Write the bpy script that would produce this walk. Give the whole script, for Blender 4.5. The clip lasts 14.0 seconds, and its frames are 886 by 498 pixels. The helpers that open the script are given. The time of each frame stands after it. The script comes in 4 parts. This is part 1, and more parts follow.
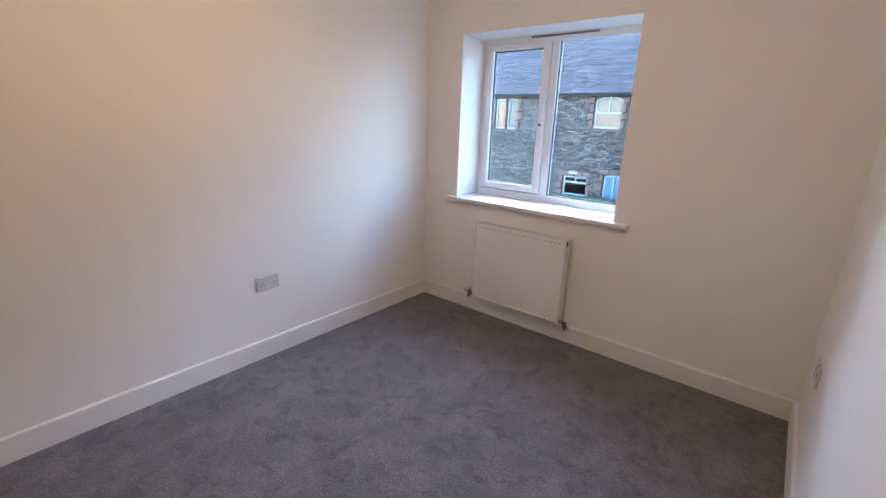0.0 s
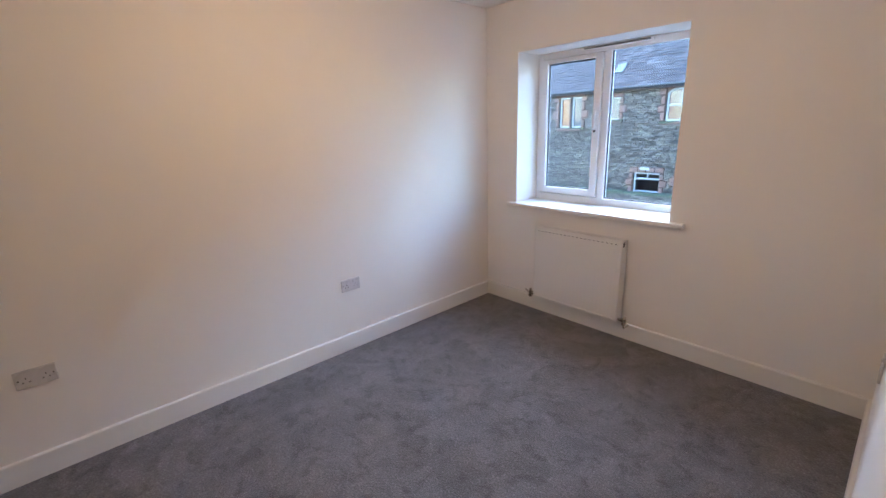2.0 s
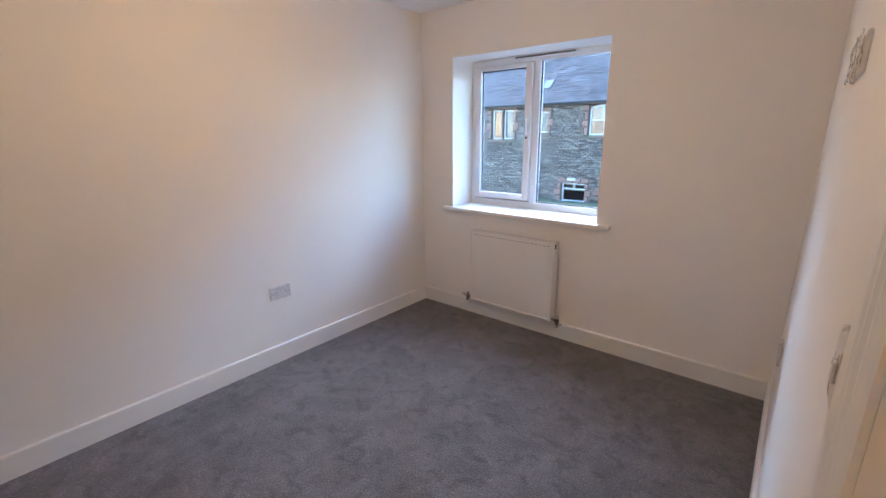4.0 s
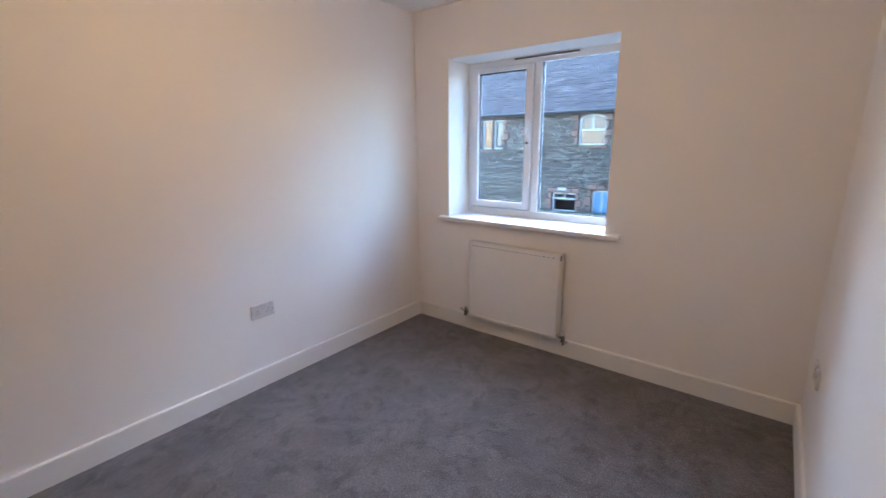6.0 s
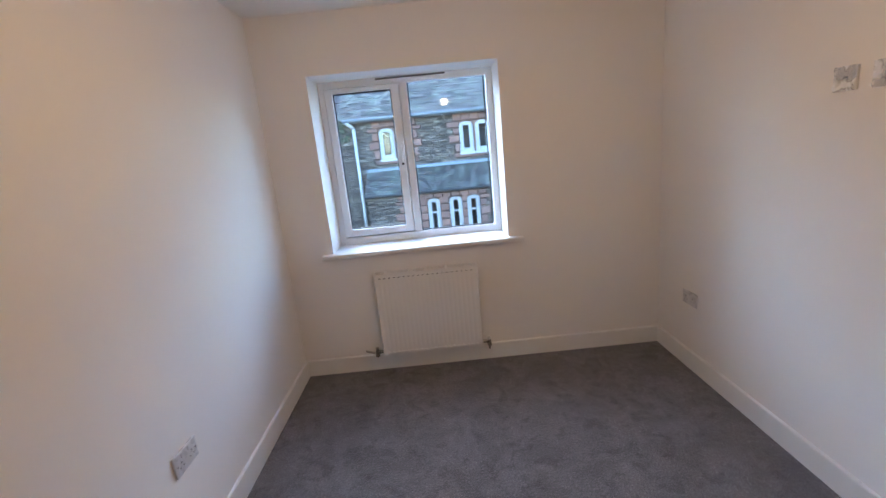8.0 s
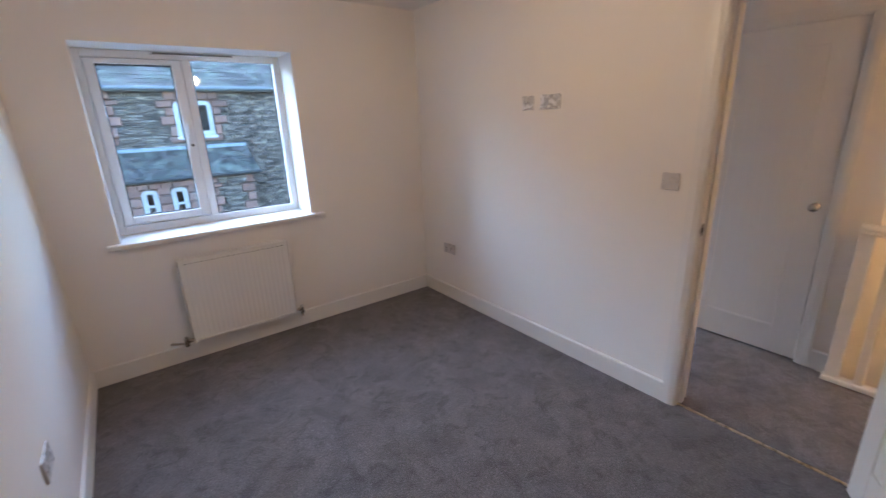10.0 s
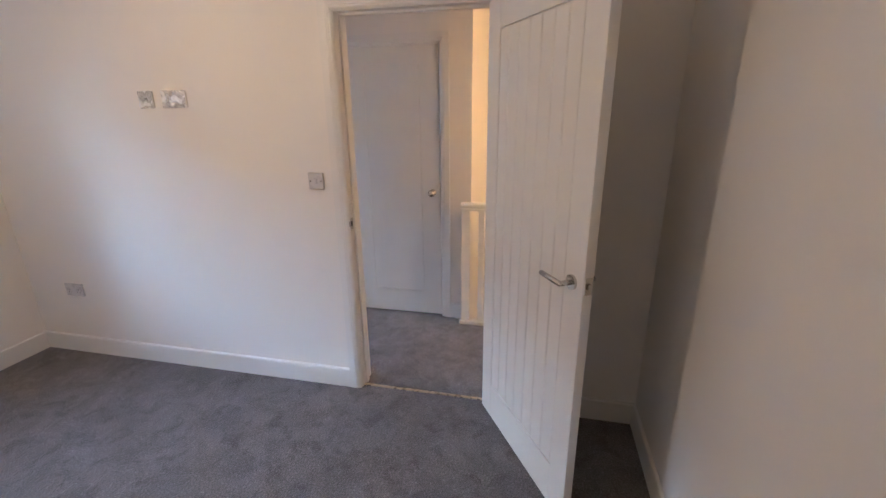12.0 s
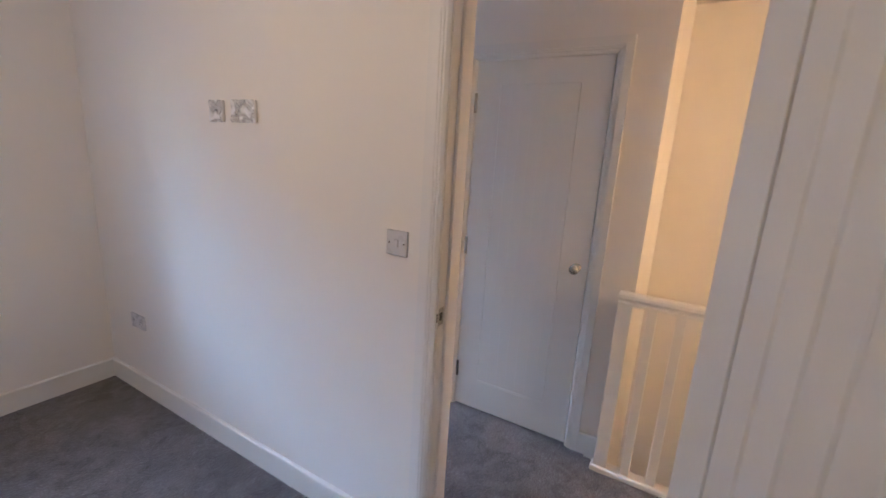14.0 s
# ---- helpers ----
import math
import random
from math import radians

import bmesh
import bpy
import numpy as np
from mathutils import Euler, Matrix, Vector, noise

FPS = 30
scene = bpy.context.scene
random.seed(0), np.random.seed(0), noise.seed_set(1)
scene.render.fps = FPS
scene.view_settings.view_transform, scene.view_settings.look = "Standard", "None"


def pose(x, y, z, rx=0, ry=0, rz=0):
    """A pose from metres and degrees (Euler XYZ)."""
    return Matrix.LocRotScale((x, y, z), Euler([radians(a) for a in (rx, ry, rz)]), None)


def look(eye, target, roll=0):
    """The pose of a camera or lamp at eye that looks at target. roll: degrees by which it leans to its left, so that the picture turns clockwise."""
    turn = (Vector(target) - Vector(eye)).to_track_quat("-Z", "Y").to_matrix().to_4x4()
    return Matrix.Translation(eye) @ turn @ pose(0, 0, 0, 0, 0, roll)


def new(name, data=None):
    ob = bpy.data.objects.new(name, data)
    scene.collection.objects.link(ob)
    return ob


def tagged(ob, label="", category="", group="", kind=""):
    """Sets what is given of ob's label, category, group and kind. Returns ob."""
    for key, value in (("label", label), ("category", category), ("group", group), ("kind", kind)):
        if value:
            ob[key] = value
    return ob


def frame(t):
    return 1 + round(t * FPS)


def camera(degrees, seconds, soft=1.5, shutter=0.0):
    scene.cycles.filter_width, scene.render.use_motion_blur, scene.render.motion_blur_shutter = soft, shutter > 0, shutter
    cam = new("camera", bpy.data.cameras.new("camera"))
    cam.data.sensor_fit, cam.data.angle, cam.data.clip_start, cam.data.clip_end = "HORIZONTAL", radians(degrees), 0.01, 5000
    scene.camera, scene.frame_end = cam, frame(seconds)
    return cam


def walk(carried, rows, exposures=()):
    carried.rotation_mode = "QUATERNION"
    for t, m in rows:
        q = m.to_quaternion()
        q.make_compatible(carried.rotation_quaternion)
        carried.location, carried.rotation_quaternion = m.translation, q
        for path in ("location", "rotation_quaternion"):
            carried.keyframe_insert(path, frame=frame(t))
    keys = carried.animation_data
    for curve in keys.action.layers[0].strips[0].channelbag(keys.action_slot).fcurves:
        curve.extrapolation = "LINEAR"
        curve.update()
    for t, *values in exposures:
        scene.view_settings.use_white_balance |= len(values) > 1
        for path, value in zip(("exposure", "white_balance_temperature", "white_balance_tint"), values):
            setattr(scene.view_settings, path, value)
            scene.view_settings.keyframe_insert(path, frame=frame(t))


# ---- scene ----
cam = camera(92.1, 14.0, shutter=0.28)
PATH = [
    (0, (0.167, 0.201, 1.451), (-1.036, 1.693, 0.881), 1.9),
    (0.5, (0.229, 0.219, 1.467), (-0.958, 1.725, 0.896), 1.1),
    (1, (0.315, 0.193, 1.486), (-1.074, 1.514, 0.914), -1.3),
    (1.5, (0.354, 0.11, 1.507), (-1.072, 1.395, 0.946), -1.8),
    (2, (0.364, 0.029, 1.531), (-1.068, 1.311, 0.977), -2.1),
    (2.5, (0.359, 0.028, 1.521), (-0.951, 1.439, 0.98), -2.6),
    (2.7, (0.341, 0.014, 1.507), (-0.921, 1.471, 0.972), -2.3),
    (4.8, (0.353, 0.07, 1.479), (-0.887, 1.553, 0.969), 0.2),
    (5, (0.36, 0.068, 1.486), (-0.949, 1.49, 0.968), 1.1),
    (5.5, (0.321, 0.096, 1.453), (-1.107, 1.401, 0.946), 0.8),
    (6, (0.168, 0.188, 1.44), (-1.028, 1.72, 0.968), -0.5),
    (6.5, (-0.063, 0.243, 1.485), (-0.916, 2.003, 1.065), -2.1),
    (7, (-0.308, 0.303, 1.488), (-0.966, 2.15, 1.094), -4.3),
    (7.2, (-0.446, 0.263, 1.504), (-0.959, 2.152, 1.093), -5.0),
    (9.3, (-1.822, -0.348, 1.558), (-1.122, 1.439, 0.996), -2.9),
    (9.5, (-1.818, -0.353, 1.564), (-1.002, 1.38, 0.991), -2.4),
    (10, (-1.767, -0.385, 1.574), (-0.634, 1.154, 0.985), -2.2),
    (10.5, (-1.721, -0.418, 1.572), (-0.297, 0.854, 0.979), -2.9),
    (11, (-1.665, -0.438, 1.566), (0.008, 0.474, 0.96), -2.2),
    (11.5, (-1.626, -0.464, 1.563), (0.197, 0.084, 0.95), -1.2),
    (12, (-1.6, -0.483, 1.56), (0.257, -0.06, 0.949), -0.7),
    (12.5, (-1.561, -0.464, 1.554), (0.224, 0.225, 0.973), 1.5),
    (13, (-1.386, -0.404, 1.526), (0.305, 0.508, 0.971), 0.4),
    (13.5, (-1.105, -0.278, 1.544), (0.585, 0.674, 1.058), -0.8),
    (14, (-0.705, -0.178, 1.537), (0.982, 0.796, 1.084), 3.3),
]
walk(cam, [(t, look(eye, target, roll)) for t, eye, target, roll in PATH], [(0, 4.32, 5640, 7), (5, 4.32, 5580, 7), (5.6, 4.32, 5560, 7), (6.5, 4.03, 5620, 7), (7.5, 3.99, 5700, 7), (9.5, 4.03, 5550, 7), (10.5, 4.08, 5580, 7), (11, 4.44, 5600, 6), (12, 4.44, 5290, 5), (13, 4.36, 5080, 5), (14, 4.26, 5020, 5)])

# ---- world and light ----
world = bpy.data.worlds.new("sky")
scene.world = world
world.use_nodes = True
wn = world.node_tree
sky = wn.nodes.new("ShaderNodeTexSky")
sky.sky_type, sky.sun_disc = "NISHITA", False
sky.sun_elevation, sky.sun_rotation = radians(25), radians(345)
sky.air_density, sky.dust_density, sky.ozone_density = 1.0, 0.3, 2.0
wn.nodes["Background"].inputs[1].default_value = 0.15
wn.links.new(sky.outputs[0], wn.nodes["Background"].inputs[0])

sun = new("sun", bpy.data.lights.new("sun", "SUN"))
sun.data.energy, sun.data.angle, sun.data.color = 0.95, radians(88), (0.91, 0.96, 1.0)
sun.matrix_world = look((-20, 72, 34), (0, 0, 0))

LAMP = (-0.90, 1.05, 2.10)
bulb_light = new("pendant_bulb_light", bpy.data.lights.new("pendant_bulb_light", "POINT"))
bulb_light.data.energy, bulb_light.data.color, bulb_light.data.shadow_soft_size = 0.185, (1.0, 0.56, 0.24), 0.045
bulb_light.location = (LAMP[0], LAMP[1], LAMP[2] - 0.045)
landing_light = new("landing_bulb_light", bpy.data.lights.new("landing_bulb_light", "POINT"))
landing_light.data.energy, landing_light.data.color, landing_light.data.shadow_soft_size = 2.5, (1.0, 0.50, 0.18), 0.04
landing_light.location = (0.655, -2.60, 2.05)

# ---- materials ----


def material(name, color, rough=0.6, metal=0.0, vary=0.06, scale=8.0, fine=0.0, fine_scale=200.0, bump=0.0, tint=None, island=0.0, coat=0.0, spec=0.5):
    """A procedural surface: two scales of variation in colour and roughness, with a fine relief."""
    m = bpy.data.materials.new(name)
    m.use_nodes = True
    t = m.node_tree
    b = t.nodes["Principled BSDF"]
    b.inputs["Metallic"].default_value = metal
    b.inputs["Coat Weight"].default_value = coat
    b.inputs["Specular IOR Level"].default_value = spec
    geo = t.nodes.new("ShaderNodeNewGeometry")
    big = t.nodes.new("ShaderNodeTexNoise")
    big.inputs["Scale"].default_value, big.inputs["Detail"].default_value = scale, 4
    small = t.nodes.new("ShaderNodeTexNoise")
    small.inputs["Scale"].default_value, small.inputs["Detail"].default_value = fine_scale, 3
    for n in (big, small):
        t.links.new(geo.outputs["Position"], n.inputs["Vector"])
    value = t.nodes.new("ShaderNodeMath")
    value.operation = "MULTIPLY_ADD"
    t.links.new(big.outputs["Fac"], value.inputs[0])
    value.inputs[1].default_value, value.inputs[2].default_value = 2 * vary, 1 - vary
    fine_value = t.nodes.new("ShaderNodeMath")
    fine_value.operation = "MULTIPLY_ADD"
    t.links.new(small.outputs["Fac"], fine_value.inputs[0])
    fine_value.inputs[1].default_value, fine_value.inputs[2].default_value = 2 * fine, -fine
    total = t.nodes.new("ShaderNodeMath")
    t.links.new(value.outputs[0], total.inputs[0])
    t.links.new(fine_value.outputs[0], total.inputs[1])
    last = total
    if island:
        info = t.nodes.new("ShaderNodeObjectInfo")
        add = t.nodes.new("ShaderNodeMath")
        t.links.new(info.outputs["Random"], add.inputs[0])
        t.links.new(geo.outputs["Random Per Island"], add.inputs[1])
        fract = t.nodes.new("ShaderNodeMath")
        fract.operation = "FRACT"
        t.links.new(add.outputs[0], fract.inputs[0])
        span = t.nodes.new("ShaderNodeMath")
        span.operation = "MULTIPLY_ADD"
        t.links.new(fract.outputs[0], span.inputs[0])
        span.inputs[1].default_value, span.inputs[2].default_value = 2 * island, 1 - island
        last = t.nodes.new("ShaderNodeMath")
        last.operation = "MULTIPLY"
        t.links.new(total.outputs[0], last.inputs[0])
        t.links.new(span.outputs[0], last.inputs[1])
    mix = t.nodes.new("ShaderNodeMix")
    mix.data_type = "RGBA"
    mix.inputs["A"].default_value = (*color, 1)
    mix.inputs["B"].default_value = (*(tint or color), 1)
    ramp = t.nodes.new("ShaderNodeMapRange")
    ramp.inputs["From Min"].default_value, ramp.inputs["From Max"].default_value = 0.42, 0.68
    mask = t.nodes.new("ShaderNodeTexNoise")
    mask.inputs["Scale"].default_value, mask.inputs["Detail"].default_value = scale * 0.6, 6
    t.links.new(geo.outputs["Position"], mask.inputs["Vector"])
    t.links.new(mask.outputs["Fac"], ramp.inputs["Value"])
    t.links.new(ramp.outputs[0], mix.inputs["Factor"])
    hsv = t.nodes.new("ShaderNodeHueSaturation")
    t.links.new(mix.outputs["Result"], hsv.inputs["Color"])
    t.links.new(last.outputs[0], hsv.inputs["Value"])
    t.links.new(hsv.outputs["Color"], b.inputs["Base Color"])
    r = t.nodes.new("ShaderNodeMath")
    r.operation = "MULTIPLY_ADD"
    t.links.new(big.outputs["Fac"], r.inputs[0])
    r.inputs[1].default_value, r.inputs[2].default_value = 0.12, max(0.0, rough - 0.06)
    t.links.new(r.outputs[0], b.inputs["Roughness"])
    if bump:
        bp = t.nodes.new("ShaderNodeBump")
        bp.inputs["Strength"].default_value, bp.inputs["Distance"].default_value = 1.0, bump
        t.links.new(small.outputs["Fac"], bp.inputs["Height"])
        t.links.new(bp.outputs["Normal"], b.inputs["Normal"])
    return m


def glow(name, color, strength):
    m = bpy.data.materials.new(name)
    m.use_nodes = True
    b = m.node_tree.nodes["Principled BSDF"]
    b.inputs["Base Color"].default_value = (0.9, 0.88, 0.84, 1)
    b.inputs["Emission Color"].default_value, b.inputs["Emission Strength"].default_value = (*color, 1), strength
    return m


def glass(name, tint=(1, 1, 1)):
    m = bpy.data.materials.new(name)
    m.use_nodes = True
    t = m.node_tree
    t.nodes.remove(t.nodes["Principled BSDF"])
    clear, gloss, mix, fres = (t.nodes.new("ShaderNode" + n) for n in ("BsdfTransparent", "BsdfGlossy", "MixShader", "Fresnel"))
    clear.inputs[0].default_value = (*tint, 1)
    gloss.inputs["Roughness"].default_value = 0.0
    fres.inputs["IOR"].default_value = 1.5
    t.links.new(fres.outputs[0], mix.inputs[0])
    t.links.new(clear.outputs[0], mix.inputs[1])
    t.links.new(gloss.outputs[0], mix.inputs[2])
    t.links.new(mix.outputs[0], t.nodes["Material Output"].inputs[0])
    return m


def carpet_material():
    """Cut-pile grey carpet: brushed patches, tufts and a fibrous relief."""
    m = bpy.data.materials.new("carpet_pile")
    m.use_nodes = True
    t = m.node_tree
    b = t.nodes["Principled BSDF"]
    b.inputs["Roughness"].default_value = 0.95
    b.inputs["Sheen Weight"].default_value, b.inputs["Sheen Roughness"].default_value = 0.25, 0.6
    geo = t.nodes.new("ShaderNodeNewGeometry")

    def noise_node(scale, detail, warp=0.0):
        n = t.nodes.new("ShaderNodeTexNoise")
        n.inputs["Scale"].default_value, n.inputs["Detail"].default_value, n.inputs["Distortion"].default_value = scale, detail, warp
        t.links.new(geo.outputs["Position"], n.inputs["Vector"])
        return n
    def band(source, low, high, a, z):
        r = t.nodes.new("ShaderNodeMapRange")
        for key, value in (("From Min", low), ("From Max", high), ("To Min", a), ("To Max", z)):
            r.inputs[key].default_value = value
        t.links.new(source, r.inputs["Value"])
        return r.outputs[0]

    def times(*values):
        last = values[0]
        for v in values[1:]:
            m2 = t.nodes.new("ShaderNodeMath")
            m2.operation = "MULTIPLY"
            t.links.new(last, m2.inputs[0])
            t.links.new(v, m2.inputs[1])
            last = m2.outputs[0]
        return last
    broad, patch, tread, tuft = noise_node(1.3, 3, 0.4), noise_node(5.0, 9, 0.6), noise_node(10.0, 4, 0.9), noise_node(150, 3)
    patch.inputs["Roughness"].default_value = 0.68
    fibre = noise_node(95, 4)
    # a pale scuff in the pile
    away = t.nodes.new("ShaderNodeVectorMath")
    away.operation = "DISTANCE"
    t.links.new(geo.outputs["Position"], away.inputs[0])
    away.inputs[1].default_value = (SCUFF[0], SCUFF[1], 0.0)
    near = t.nodes.new("ShaderNodeMath")
    near.operation = "MULTIPLY_ADD"
    t.links.new(tuft.outputs["Fac"], near.inputs[0])
    near.inputs[1].default_value = 0.05
    t.links.new(away.outputs["Value"], near.inputs[2])
    value = times(band(patch.outputs["Fac"], 0.40, 0.60, 0.76, 1.18), band(tread.outputs["Fac"], 0.53, 0.64, 1.0, 0.66), band(broad.outputs["Fac"], 0.3, 0.7, 0.88, 1.10),
                  band(tuft.outputs["Fac"], 0.38, 0.62, 0.70, 1.30), band(fibre.outputs["Fac"], 0.54, 0.64, 0.96, 1.45), band(near.outputs[0], 0.045, 0.075, 1.4, 1.0))
    m2 = value.node
    hsv = t.nodes.new("ShaderNodeHueSaturation")
    hsv.inputs["Color"].default_value = (0.124, 0.113, 0.121, 1)
    t.links.new(m2.outputs[0], hsv.inputs["Value"])
    t.links.new(hsv.outputs[0], b.inputs["Base Color"])
    add = t.nodes.new("ShaderNodeMath")
    t.links.new(tuft.outputs["Fac"], add.inputs[0])
    t.links.new(fibre.outputs["Fac"], add.inputs[1])
    bp = t.nodes.new("ShaderNodeBump")
    bp.inputs["Strength"].default_value, bp.inputs["Distance"].default_value = 0.8, 0.006
    t.links.new(add.outputs[0], bp.inputs["Height"])
    t.links.new(bp.outputs[0], b.inputs["Normal"])
    return m


PAINT = material("wall_emulsion", (0.84, 0.815, 0.785), 0.75, vary=0.015, scale=2.5, fine=0.01, fine_scale=260, bump=0.0004)
CEIL = material("ceiling_emulsion", (0.85, 0.835, 0.815), 0.8, vary=0.012, scale=2.0, bump=0.0004)
GLOSS = material("white_satin_woodwork", (0.80, 0.79, 0.77), 0.38, vary=0.02, scale=5, fine=0.01, fine_scale=90, bump=0.0002)
DOORPAINT = material("door_white_paint", (0.80, 0.785, 0.76), 0.45, vary=0.02, scale=6, fine=0.015, fine_scale=120, bump=0.0003)
UPVC = material("white_upvc", (0.79, 0.815, 0.85), 0.45, vary=0.012, scale=6)
ENAMEL = material("radiator_enamel", (0.80, 0.79, 0.77), 0.35, vary=0.012, scale=7, fine=0.008, fine_scale=150)
PLASTIC = material("white_socket_plastic", (0.60, 0.59, 0.60), 0.28, vary=0.02, scale=30)
# near-black: painted shade for holes and slots, and the window lock's own black
DARK = material("hole_shade_and_lock_black", (0.03, 0.03, 0.03), 0.5)
RUBBER = material("black_gasket", (0.025, 0.025, 0.027), 0.55)
CHROME = material("brushed_nickel", (0.55, 0.53, 0.50), 0.2, metal=1.0, vary=0.06, scale=40)
BRASS = material("gold_threshold_metal", (0.72, 0.63, 0.48), 0.28, metal=1.0, vary=0.08, scale=30)
SCUFF = (-2.10, 0.04)
CARPET = carpet_material()
# tint dims the view out; bedroom panes let direct daylight in untinted
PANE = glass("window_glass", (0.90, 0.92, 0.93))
BULB = glow("bulb_glow", (1.0, 0.62, 0.32), 10.0)
STONE = material("slate_rubble", (0.112, 0.092, 0.080), 0.85, vary=0.25, scale=5, fine=0.12, fine_scale=40, bump=0.012, tint=(0.165, 0.140, 0.115), island=0.6, spec=0.2)
MORTAR = material("dark_mortar", (0.08, 0.074, 0.063), 0.95, vary=0.2, scale=4, fine=0.1, fine_scale=60, bump=0.01)
RED = material("red_sandstone", (0.185, 0.105, 0.082), 0.85, vary=0.12, scale=4, fine=0.06, fine_scale=50, bump=0.006, tint=(0.15, 0.10, 0.085), island=0.18, spec=0.2)
SLATE = material("roof_slate", (0.060, 0.049, 0.050), 0.75, vary=0.2, scale=3, fine=0.08, fine_scale=40, bump=0.004, tint=(0.088, 0.074, 0.072), island=0.4, spec=0.2)
MOSSLATE = material("lichened_slate", (0.075, 0.066, 0.060), 0.65, vary=0.22, scale=4, fine=0.08, fine_scale=40, bump=0.005, tint=(0.100, 0.102, 0.080), island=0.5, spec=0.2)
LEAD = material("lead_flashing", (0.17, 0.20, 0.23), 0.55, vary=0.1, scale=6)
MOSS = material("green_moss", (0.065, 0.075, 0.043), 0.95, vary=0.35, scale=14, fine=0.2, fine_scale=90, bump=0.02)
FRAMEWHITE = material("white_painted_frame", (0.38, 0.38, 0.38), 0.45, vary=0.04, scale=10)
BLUE = material("blue_panel_paint", (0.13, 0.25, 0.42), 0.45, vary=0.06, scale=6)
CURTAIN = material("pale_pink_blind", (0.12, 0.045, 0.045), 0.9, vary=0.08, scale=6)
# grey-blue sheet colour painted for the sky reflected in small panes
SKYREFLECT = material("pane_sky_reflection", (0.08, 0.087, 0.10), 0.9, vary=0.1, scale=9)
# amber painted in for the lamplight of the room behind the pane
ROOMGLOW = material("amber_room_glow", (0.30, 0.13, 0.06), 0.9, vary=0.1, scale=6)
GUTTER = material("black_gutter", (0.025, 0.025, 0.028), 0.5, vary=0.1)
GREYGUT = material("grey_painted_gutter", (0.11, 0.12, 0.13), 0.5, vary=0.08)
ROADM = material("asphalt", (0.05, 0.05, 0.052), 0.9, vary=0.2, scale=1.5, fine=0.15, fine_scale=60, bump=0.006)
OUTERSKIN = material("dark_outer_skin", (0.22, 0.15, 0.12), 0.9, vary=0.06, scale=3, bump=0.003)

# ---- mesh helpers ----


def mesh_object(name, bm, mats, smooth=False):
    me = bpy.data.meshes.new(name)
    if name not in ("pane", "film"):      # open sheets keep the side they were drawn on
        bmesh.ops.recalc_face_normals(bm, faces=bm.faces[:])
    if smooth:
        for f in bm.faces:
            f.smooth = True
    bm.to_mesh(me)
    bm.free()
    for m in mats if isinstance(mats, (list, tuple)) else (mats,):
        me.materials.append(m)
    return new(name, me)


def part(name, bm, mats, parent, label="", smooth=False):
    """One mesh object under a thing or under one of its parts."""
    ob = mesh_object(name, bm, mats, smooth)
    ob.parent = parent
    return tagged(ob, label)


def empty(name, m, label, category, group="", kind=""):
    ob = new(name)
    ob.empty_display_size = 0.1
    ob.matrix_world = m
    return tagged(ob, label, category, group, kind)


def box(bm, x0, x1, y0, y1, z0, z1, bevel=0.0, seg=1):
    made = bmesh.ops.create_cube(bm, size=1.0, matrix=Matrix.Translation(((x0 + x1) / 2, (y0 + y1) / 2, (z0 + z1) / 2)) @ Matrix.Diagonal((abs(x1 - x0), abs(y1 - y0), abs(z1 - z0), 1)))
    if bevel:
        edges = list({e for v in made["verts"] for e in v.link_edges})
        bmesh.ops.bevel(bm, geom=edges, offset=bevel, segments=seg, affect="EDGES", profile=0.5)
    return bm


def boxes(*rows, bevel=0.0, seg=1):
    bm = bmesh.new()
    for r in rows:
        box(bm, *r, bevel=bevel, seg=seg)
    return bm


def rod(bm, a, b, r, r2=None, n=16):
    a, b = Vector(a), Vector(b)
    d = b - a
    m = Matrix.Translation((a + b) / 2) @ d.to_track_quat("Z", "Y").to_matrix().to_4x4()
    bmesh.ops.create_cone(bm, cap_ends=True, segments=n, radius1=r, radius2=r if r2 is None else r2, depth=d.length, matrix=m)
    return bm


def ball(bm, c, r, squash=(1, 1, 1), u=16, v=10):
    bmesh.ops.create_uvsphere(bm, u_segments=u, v_segments=v, radius=r, matrix=Matrix.Translation(c) @ Matrix.Diagonal((*squash, 1)))
    return bm


def profile(bm, pts, m, length):
    """A closed outline in local x, z drawn out along local y, with capped ends."""
    a = [bm.verts.new(m @ Vector((x, 0, z))) for x, z in pts]
    b = [bm.verts.new(m @ Vector((x, length, z))) for x, z in pts]
    n = len(pts)
    for i in range(n):
        bm.faces.new((a[i], a[(i + 1) % n], b[(i + 1) % n], b[i]))
    bm.faces.new(a[::-1])
    bm.faces.new(b)
    return bm


